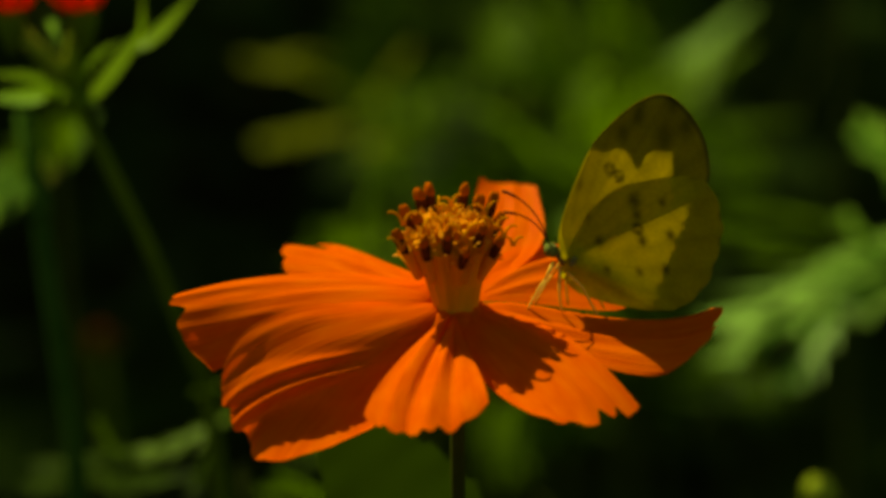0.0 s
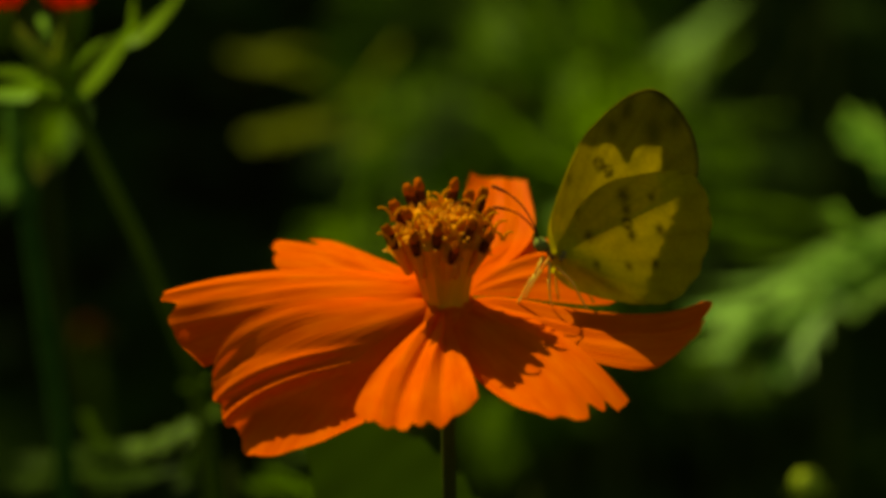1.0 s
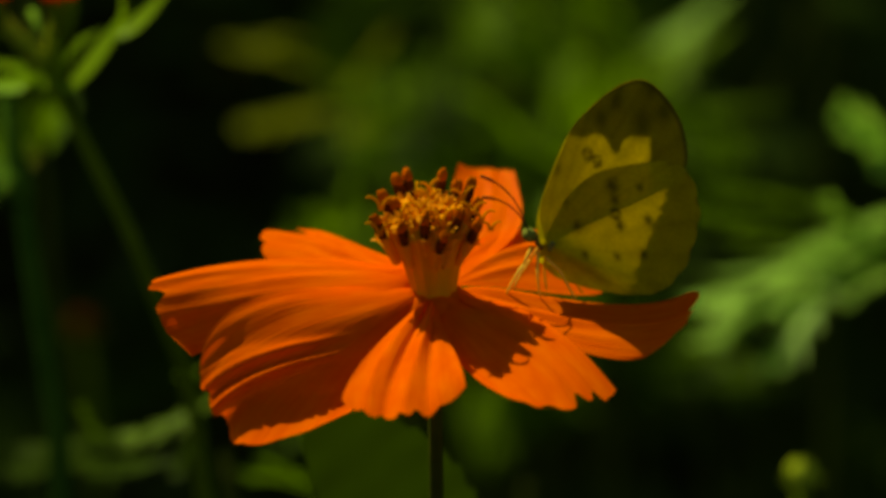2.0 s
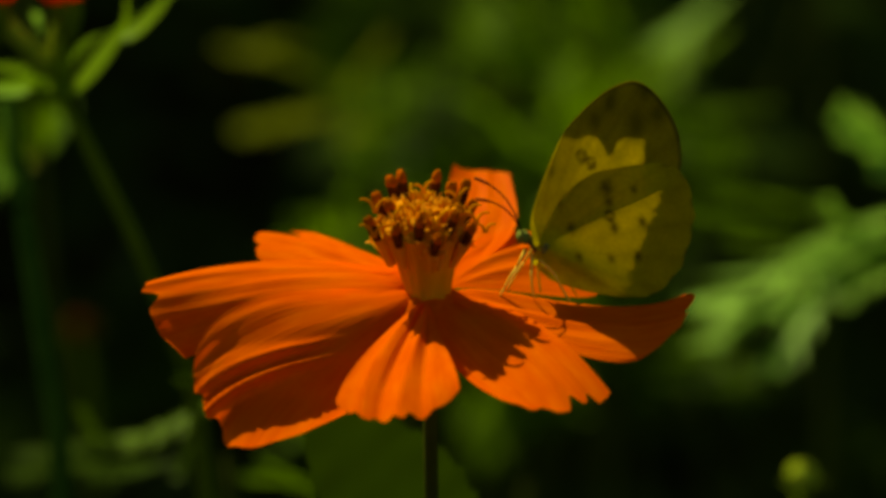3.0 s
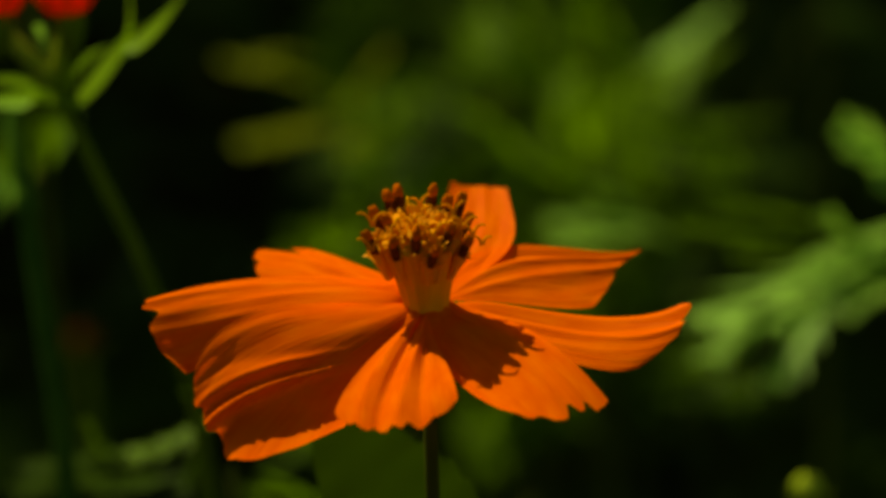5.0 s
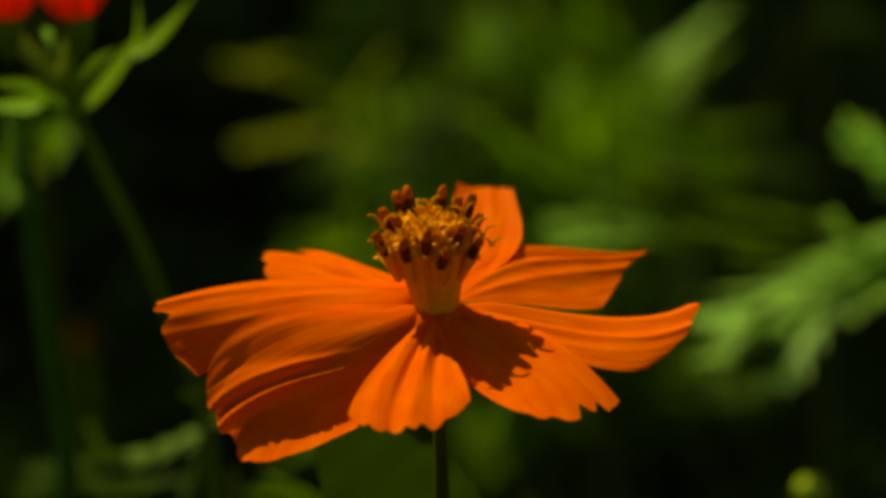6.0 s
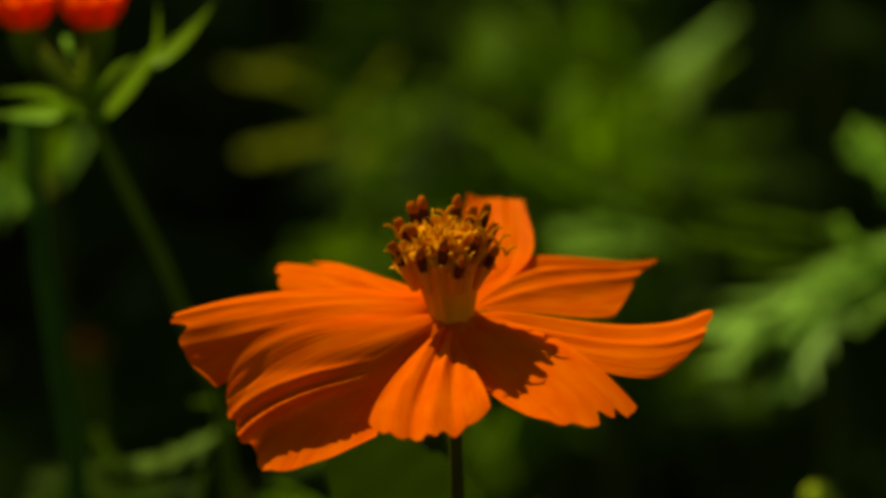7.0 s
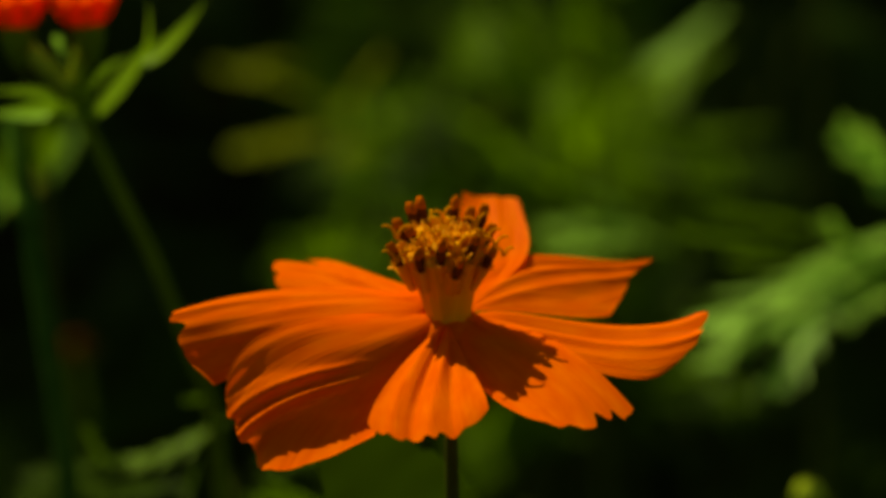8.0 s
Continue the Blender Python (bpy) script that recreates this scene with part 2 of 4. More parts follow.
def petal(parent, net, ridges, notches, depth, seed, corner=1.1, folds=(), lift=(0.5, 0.5, 0.5), lip=None):
    """One ray petal in millimetres from the head's base. net: its two edges and middle at one third, two thirds and all of its length;
    ridges: lengthwise folds; notches: (place across 0..1, depth, width) of the cuts between its teeth;
    folds: (place across halfway out, place across at the tip, height, width, from) of single sharp pleats;
    lip: (from which place across, how far) the tip flares outwards."""
    along, across = 48, 44
    rails = [[Vector(p) for p in row] for row in net]
    bases = [Vector((p.x, p.y, 0)).normalized() * 2.4 + Vector((0, 0, z)) for p, z in zip(rails[0], lift)]
    bases = [bases[1] + (b - bases[1]) * 0.55 for b in bases]
    rails.insert(0, bases)
    phase = random.Random(seed).uniform(0, 6.28)
    length = (rails[3][1] - bases[1]).length
    out = Vector((rails[3][2].x, rails[3][2].y, 0)).normalized()

    def surface(u, v):
        w = (-4.5 * (u - 1 / 3) * (u - 2 / 3) * (u - 1), 13.5 * u * (u - 2 / 3) * (u - 1),
             -13.5 * u * (u - 1 / 3) * (u - 1), 4.5 * u * (u - 1 / 3) * (u - 2 / 3))
        a, b, c = (sum((k * r[i] for k, r in zip(w, rails)), Vector()) for i in range(3))
        return a * (2 * (v - 0.5) * (v - 1)) + b * (4 * v * (1 - v)) + c * (2 * v * (v - 0.5))

    rows = []
    for i in range(along + 1):
        row = []
        for j in range(across + 1):
            u, v = i / along, j / across
            cut = sum(d * math.exp(-((v - at) / w) ** 2) for at, d, w in notches)
            cut += 0.35 * noise.noise((v * 9 + seed, seed * 2.3, 0)) + 0.18 * noise.noise((v * 25 + seed, 3, seed))
            trim = corner * abs(2 * v - 1) ** 6
            uu = u * (1 - (cut + trim) / length * max(0, (u - 0.55) / 0.45) ** 1.5)
            p = surface(uu, v)
            e = 0.004
            n = (surface(uu + e, v) - p).cross(surface(uu, v + e) - p)
            n = n.normalized() if n.length > 1e-9 else Vector((0, 0, 1))
            if n.z < 0:
                n = -n
            swell = math.sin(math.pi * min(1, uu * 0.93 + 0.02)) ** 0.7
            drift = v * ridges + 0.3 * math.sin(2.2 * uu + phase)
            fold = 1.5 * noise.noise((drift * 1.7 + 5 * seed, 1.3 * uu, seed * 3.1))
            crease = -abs(noise.noise((drift * 2.6 + 2 * seed, 1.1 * uu, 40 + seed)))
            fine = noise.noise((v * ridges * 9 + seed, 2.4 * uu, 80 + seed))
            crumple = noise.noise((v * 7 + seed, 6 * uu, 120 + seed))
            h = swell * (depth * fold + 0.8 * depth * crease + 0.06 * fine * (0.4 + uu) + 0.12 * crumple * uu)
            for half, end, high, wide, start in folds:
                d = (v - half - (end - half) * (2 * uu - 1)) / wide
                h += high * step((uu - start) / 0.15) * math.exp(-abs(d) ** 1.6)
            p = p + n * h
            if lip:
                flare = max(0, uu - 0.80) / 0.20 * max(0, math.sin(math.pi * (v - lip[0]) / (1.04 - lip[0]))) ** 0.8 * (v > lip[0])
                p = p + (out + Vector((0, 0, 0.15))) * lip[1] * flare ** 1.15
            row.append(p * MM)
        rows.append(row)
    return part("petal", sheet(rows), PETAL, parent, at=Matrix.Translation((0, 0, HEAD)))


def floret(flower, at, lean, turn, seed, anthered, size=1.0):
    """A disc floret: a tube that opens in five pointed lobes, from which a dark anther with its rust tip may stand; at: its mouth."""
    rng = random.Random(seed)
    m = Matrix.Translation(Vector(at) * MM + Vector((0, 0, HEAD))) @ Matrix.Rotation(radians(turn), 4, "Z") @ Matrix.Rotation(radians(lean), 4, "Y")
    m = m @ Matrix.Diagonal((size, size, size, 1))
    bm = tube(bmesh.new(), [Vector((0, 0, q)) * MM for q in (-3.6, -2.2, -1.0, -0.2, 0.2)], [q * MM for q in (0.42, 0.52, 0.66, 0.80, 0.86)], 10, False)
    for k in range(5):
        a = 2 * math.pi * k / 5 + rng.uniform(-0.25, 0.25)
        o = Vector((math.cos(a), math.sin(a), 0))
        s = Vector((-math.sin(a), math.cos(a), 0))
        high, flare = (rng.uniform(0.4, 0.7), rng.uniform(0.4, 0.8)) if anthered else (rng.uniform(0.8, 1.3), rng.uniform(0.25, 0.75))
        last = None
        for i in range(5):
            u = i / 4
            c = o * (0.84 + flare * u * u) + Vector((0, 0, 0.1 + high * u * (1.25 - 0.35 * u)))
            w = 0.50 * (1 - u ** 1.6) + 0.03
            row = [bm.verts.new((c - s * w) * MM), bm.verts.new((c + s * w) * MM)]
            if last:
                bm.faces.new((last[0], last[1], row[1], row[0]))
            last = row
    fl = part("floret", bm, FLORET, flower, at=m)
    if anthered:
        bend = Matrix.Rotation(radians(rng.uniform(-6, 6)), 4, "X")
        bm = tube(bmesh.new(), [Vector((0, 0, q)) * MM for q in (-0.6, 0.2, 0.8, 1.4, 1.9, 2.15)],
                  [q * MM for q in (0.34, 0.50, 0.60, 0.64, 0.61, 0.50)], 10)
        part("anther", bm, ANTHER, fl, "dark maroon anther", bend)
        bm = bmesh.new()
        for s in (-1, 1):
            tube(bm, [Vector((s * (0.16 + 0.06 * q), 0, 1.9 + q)) * MM for q in (0, 0.35, 0.85, 1.25, 1.55)],
                 [q * MM for q in (0.40, 0.50, 0.48, 0.32, 0.06)], 8)
        part("anther_tip", bm, POLLEN, fl, "rust orange pollen tip", bend)
    return fl


def style(flower, x, y, z, turn, size):
    """A pair of thin yellow style arms that curl outwards."""
    bm = bmesh.new()
    for s in (-1, 1):
        pts = []
        for i in range(9):
            a = i / 8 * 2.5
            pts.append(Vector((s * (0.1 + 0.75 * size * (1 - math.cos(a)) * 0.8), 0.1 * s, size * 1.1 * math.sin(a * 0.8))) * MM)
        tube(bm, pts, [(0.21 - 0.012 * i) * MM for i in range(9)], 6)
    m = Matrix.Translation((x * MM, y * MM, HEAD + z * MM)) @ Euler((0, 0, radians(turn))).to_matrix().to_4x4()
    part("style", bm, STYLE, flower, "yellow curling style", m)


def cosmos_flower():
    flower = thing("cosmos_flower", (0, 0, 0), "orange cosmos flower with eight toothed petals on a green stem", "flower")
    petal(flower, [[(-12.2, 6.5, 1.3), (-12.3, 1.5, 1.3), (-11.9, -3.0, -0.1)],
          [(-22.4, 6.0, 1.0), (-23.2, 0.5, 0.3), (-22.0, -4.5, -3.6)],
          [(-31.4, 1.0, 0.9), (-31.9, -4.0, 0.3), (-27.0, -8.0, -4.5)]],
          1.2, [(0.46, 2.3, 0.10), (0.22, 0.6, 0.06)], 0.12, 1, 0.8,
          [(0.50, 0.50, 0.35, 0.09, 0.3), (0.78, 0.80, -0.2, 0.07, 0.5), (0.25, 0.22, 0.16, 0.07, 0.3), (0.66, 0.66, 0.25, 0.06, 0.5)], (3.2, 1.4, -0.6))
    petal(flower, [[(-11.9, -2.0, 1.5), (-9.2, -6.8, -0.2), (-4.8, -6.5, -2.6)],
          [(-20.6, -7.5, 2.1), (-17.1, -13.0, -2.3), (-7.4, -11.0, -5.5)],
          [(-25.5, -15.0, -0.9), (-22.0, -20.5, -7.5), (-8.5, -17.0, -6.7)]],
          2.0, [(0.13, 0.5, 0.05), (0.27, 1.3, 0.04), (0.44, 0.9, 0.05)], 0.12, 2, 1.0,
          [(0.57, 0.20, 1.10, 0.038, 0.52), (0.76, 0.33, 2.0, 0.038, 0.58), (0.50, 0.12, 0.45, 0.04, 0.66), (0.12, 0.05, 0.25, 0.06, 0.4)], (1.4, 0.8, 0.3), lip=(0.50, 4.9))
    petal(flower, [[(-4.9, -10.0, -0.2), (-2.0, -11.0, 0.3), (1.3, -10.0, -0.3)],
          [(-8.5, -19.0, -0.9), (-3.4, -21.0, -0.5), (2.7, -19.0, 0.4)],
          [(-9.8, -25.5, -1.9), (-3.3, -29.0, -1.7), (3.4, -25.5, -0.4)]],
          1.8, [(0.18, 0.8, 0.03), (0.34, 1.5, 0.05), (0.49, 1.2, 0.035), (0.62, 1.4, 0.04), (0.80, 0.6, 0.04)], 0.16, 3, 2.0,
          [(0.42, 0.36, -0.55, 0.06, 0.05), (0.62, 0.52, 0.45, 0.07, 0.05), (0.22, 0.2, 0.25, 0.08, 0.2), (0.76, 0.70, -0.4, 0.06, 0.2)])
    petal(flower, [[(1.4, -10.5, -1.8), (5.2, -7.0, -0.3), (7.2, -2.5, 0.2)],
          [(6.0, -20.0, -2.1), (10.2, -15.5, -0.9), (13.4, -9.5, 0.1)],
          [(9.6, -24.0, -1.8), (14.6, -25.0, -2.6), (19.9, -19.5, -2.8)]],
          1.6, [(0.30, 1.6, 0.10), (0.64, 2.2, 0.06), (0.80, 1.5, 0.04)], 0.2, 4, 0.4,
          [(0.55, 0.52, 0.4, 0.1, 0.4), (0.72, 0.76, 0.3, 0.07, 0.5)])
    petal(flower, [[(9.7, 1.5, -0.1), (9.0, -3.0, -0.1), (8.6, -7.0, -0.6)],
          [(20.0, 1.0, -1.3), (19.1, -5.5, -1.1), (17.1, -11.0, -2.1)],
          [(29.8, 1.5, 0.6), (28.9, -4.0, -0.4), (23.8, -10.0, -2.7)]],
          1.8, [(0.30, 1.3, 0.09), (0.74, 0.4, 0.06)], 0.2, 5, 0.9,
          [(0.12, 0.12, 0.3, 0.06, 0.2), (0.52, 0.50, 0.55, 0.08, 0.25), (0.32, 0.28, -0.3, 0.06, 0.2)])
    petal(flower, [[(7.8, 15.0, 1.7), (8.6, 9.0, 0.8), (9.1, 3.0, -0.5)],
          [(16.7, 18.5, 0.1), (15.9, 13.0, -0.9), (15.3, 5.0, -2.1)],
          [(25.9, 20.5, -0.8), (22.8, 16.0, -2.2), (19.4, 8.0, -3.0)]],
          1.8, [(0.40, 1.3, 0.22), (0.70, 0.4, 0.08)], 0.2, 6, 0.3,
          [(0.34, 0.12, 0.4, 0.075, 0.15), (0.60, 0.38, 0.4, 0.08, 0.15), (0.20, 0.10, -0.3, 0.06, 0.3)])
    petal(flower, [[(1.1, 11.5, 2.2), (4.3, 12.5, 1.5), (8.6, 12.0, 1.6)],
          [(1.7, 21.0, 2.7), (5.7, 22.0, 2.0), (10.3, 20.5, 2.2)],
          [(2.8, 31.0, 3.9), (6.0, 32.0, 2.6), (9.5, 31.0, 3.0)]],
          1.2, [(0.22, 0.4, 0.1)], 0.15, 7, 0.0,
          [(0.65, 0.6, 0.25, 0.12, 0.3)])
    petal(flower, [[(-7.1, 8.5, 1.6), (-8.3, 6.0, 1.6), (-8.4, 3.5, 1.5)],
          [(-11.6, 16.0, 0.4), (-13.1, 12.0, 0.6), (-13.6, 8.0, 0.1)],
          [(-15.3, 22.0, -1.5), (-20.3, 20.0, -1.2), (-19.5, 14.0, -2.0)]],
          1.6, [(0.25, 4.5, 0.10), (0.72, 0.5, 0.06)], 0.2, 8, 0.0,
          [(0.5, 0.45, 0.3, 0.1, 0.3)], (2.8, 2.4, 1.6))
    rows = [[Vector((r * math.cos(a), r * math.sin(a), z + 0.15 * math.sin(8 * a))) * MM for a in (2 * math.pi * k / 64 for k in range(65))]
            for r, z in ((2.0, 0.9), (2.9, 0.6), (3.6, 0.0), (4.4, -0.6), (5.4, -1.2))]
    part("petal_base", sheet(rows), PETAL, flower, at=Matrix.Translation((0, 0, HEAD)))
    # the bundle of disc florets: a ribbed, flaring column
    LEAN = 0.8
    rows = []
    for i in range(25):
        u = i / 24
        z = -0.8 + 9.2 * u
        r = 2.35 + 2.4 * u - 0.3 * math.sin(math.pi * u)
        ring = []
        for k in range(161):
            a = 2 * math.pi * k / 160
            rib = 0.10 * math.sin(13 * a + 0.6 * math.sin(3 * a)) * (0.4 + u) + 0.22 * u * noise.noise((2.2 * math.cos(a), 2.2 * math.sin(a), 0.5 * u))
            ring.append(Vector(((r + rib) * math.cos(a) - LEAN * u, (r + rib) * math.sin(a), z + 0.3 * u ** 6 * noise.noise((2 * math.cos(a), 2 * math.sin(a), 3)))) * MM)
        rows.append(ring)
    part("disc", sheet(rows), TUBE, flower, "orange brown ribbed disc column", Matrix.Translation((0, 0, HEAD)))
    rows = []
    for r, q in ((4.7, 8.2), (4.4, 8.9), (3.7, 9.2), (3.0, 9.5), (2.2, 9.8), (1.2, 10.0), (0.02, 10.0)):
        rows.append([Vector((r * math.cos(a) - LEAN, r * math.sin(a), q + 0.5 * noise.noise((1.3 * r * math.cos(a), 1.3 * r * math.sin(a), 7)))) * MM
                     for a in (2 * math.pi * k / 96 for k in range(97))])
    part("disc_top", sheet(rows), PACKED, flower, "tan yellow mass of packed florets", Matrix.Translation((0, 0, HEAD)))
    rng = random.Random(5)
    bloom = []
    # florets in full bloom, by the middle of the anther that stands out of each
    for k, at in enumerate(((-4.1, 3.0, 11.5), (-3.2, 3.6, 11.7), (0.3, 3.4, 11.9), (3.7, 2.0, 11.7), (-5.6, 1.0, 10.3), (-4.3, -0.5, 10.3), (4.3, 0.4, 10.2), (-6.4, -2.2, 9.0), (-3.7, -4.2, 9.2), (-1.3, -4.8, 10.3), (2.5, -3.6, 10.7), (0.6, -6.0, 9.0), (4.4, -2.8, 8.9), (2.1, 2.0, 11.2))):
        at = Vector(at)
        far = Vector((at.x + LEAN, at.y))
        turn, lean = math.degrees(math.atan2(far.y, far.x)), 4.2 * far.length + rng.uniform(-3, 3)
        up = Matrix.Rotation(radians(turn), 3, "Z") @ Matrix.Rotation(radians(lean), 3, "Y") @ Vector((0, 0, 1))
        bloom.append(at - 1.55 * up)
        floret(flower, at - 1.55 * up, lean, turn, k, True, rng.uniform(0.9, 1.05))
    # a rim of florets that lie along the column
    for k in range(20):
        a = 18 * k + rng.uniform(-5, 5)
        spot = Vector((4.45 * math.cos(radians(a)) - LEAN, 4.45 * math.sin(radians(a)), 8.6 + rng.uniform(-0.8, 0.6)))
        if min((spot - q).length for q in bloom) > 1.0:
            floret(flower, spot, 16 + rng.uniform(-4, 4), a, 300 + k, False, rng.uniform(0.85, 1.1))
    # opened florets between them
    for k in range(34):
        a, rr = 137.5 * k + rng.uniform(-14, 14), 4.3 * math.sqrt((k + 0.5) / 34)
        spot = Vector((rr * math.cos(radians(a)) - LEAN, rr * math.sin(radians(a)), 10.6 - 0.07 * rr * rr + rng.uniform(-0.5, 0.5)))
        if any((spot - q).xy.length < 0.85 for q in bloom):
            continue
        floret(flower, spot, 5.0 * rr + rng.uniform(-8, 8), a, 200 + k, False, rng.uniform(0.95, 1.25))
    for x, y, z, turn, size in ((-6.1, -1.0, 10.5, 180, 1.5), (-6.2, -3.0, 8.3, 180, 1.4), (-1.8, -3.5, 11.3, 20, 1.3), (0.6, -4.6, 10.4, 0, 1.7), (3.0, 1.0, 11.0, 30, 1.4), (-3.6, -2.5, 10.4, 60, 1.1), (1.5, -4.6, 8.7, 120, 1.1), (4.1, -1.0, 10.2, 0, 1.3), (5.1, -1.5, 9.6, 0, 1.2), (-2.8, -4.0, 8.3, 150, 1.1), (-0.8, 2.0, 11.7, 40, 1.1), (-2.1, 0.0, 11.8, 80, 1.2), (6.2, 0.5, 7.7, 0, 0.9), (-0.6, 0.5, 11.3, 10, 1.0)):
        style(flower, x, y, z, turn + rng.uniform(-15, 15), size)
    # green bracts and the stem
    for k in range(8):
        a = 2 * math.pi * k / 8 + 0.2
        bm = bmesh.new()
        lobe(bm, Vector((1.6 * math.cos(a), 1.6 * math.sin(a), -2.6)) * MM, (math.cos(a), math.sin(a), 0.15), 7 * MM, 1.2 * MM, 0.3, 0.1)
        part("bract", bm, STALK, flower, at=Matrix.Translation((0, 0, HEAD)))
    bm = tube(bmesh.new(), [Vector((0, 0, q)) * MM for q in (-5, -3.6, -2.2, -0.8, -0.3)], [q * MM for q in (1.2, 2.2, 2.9, 2.9, 2.4)], 16)
    part("calyx", bm, STALK, flower, "green calyx cup", Matrix.Translation((0, 0, HEAD)))
    pts = arc((0.010, 0.045, -0.02), (0.006, 0.018, HEAD * 0.5), (0, 0, HEAD - 0.004), 24)
    part("stem", tube(bmesh.new(), pts, [0.0011 - 0.000012 * i for i in range(25)], 10), SHADED_STEM, flower, "thin green stem")
    return flower


flower = cosmos_flower()


# ---------------------------------------------------------------- the butterfly
AXIS = Vector((0.91, 0, -0.42)).normalized()      # from the head towards the tail


def smooth_outline(points, n):
    """A closed smooth outline through the corner points of a wing, in millimetres."""
    pts = [Vector(p) for p in points]
    k = len(pts)
    out = []
    for i in range(n):
        s = i / n * (k - 1)
        a = min(int(s), k - 2)
        u = s - a
        p0, p1, p2, p3 = pts[max(a - 1, 0)], pts[a], pts[a + 1], pts[min(a + 2, k - 1)]
        out.append(0.5 * ((2 * p1) + (p2 - p0) * u + (2 * p0 - 5 * p1 + 4 * p2 - p3) * u * u + (3 * p1 - p0 - 3 * p2 + p3) * u ** 3))
    out.append(pts[-1])
    return out


FOREWING = [(-0.3, 1.0), (-0.4, 4.5), (2.4, 12.4), (5.0, 15.9), (7.8, 18.3), (10.2, 19.3), (12.0, 18.9), (14.0, 17.0), (15.7, 14.0), (16.3, 10.2), (15.3, 7.6), (13.0, 6.7), (7.8, 4.8), (3.5, 2.7), (0.4, 0.8)]
HINDWING = [(0.2, 0.6), (2.6, 5.6), (5.8, 8.6), (9.9, 9.7), (14.0, 10.0), (16.5, 8.8), (17.9, 5.0), (17.6, 1.6), (16.4, -2.2), (13.8, -4.9), (11.0, -5.4), (6.7, -4.9), (2.0, -3.5), (-0.5, -1.2)]
# small dark marks: x, y, radius in millimetres, open ring or not
MARKS = ((5.0, 10.8, 0.55, 1), (6.1, 10.0, 0.5, 1), (7.9, 7.2, 0.7, 0), (8.2, 5.6, 0.5, 0), (2.5, 5.6, 0.45, 0), (4.0, 2.6, 0.45, 0), (8.3, 4.0, 0.5, 1),
         (8.9, 2.6, 0.5, 0), (12.0, 3.3, 0.5, 0), (4.9, -0.6, 0.4, 0), (8.6, -0.9, 0.35, 0), (11.6, -0.7, 0.4, 0), (11.0, 7.0, 0.4, 0), (1.7, 9.0, 0.25, 0))
# dusky smudges towards the tip of the forewing
SMUDGES = ((8.2, 17.0, 0.9), (11.0, 14.6, 1.1), (6.4, 15.0, 0.7), (13.6, 15.6, 0.8), (12.0, 18.2, 0.9))


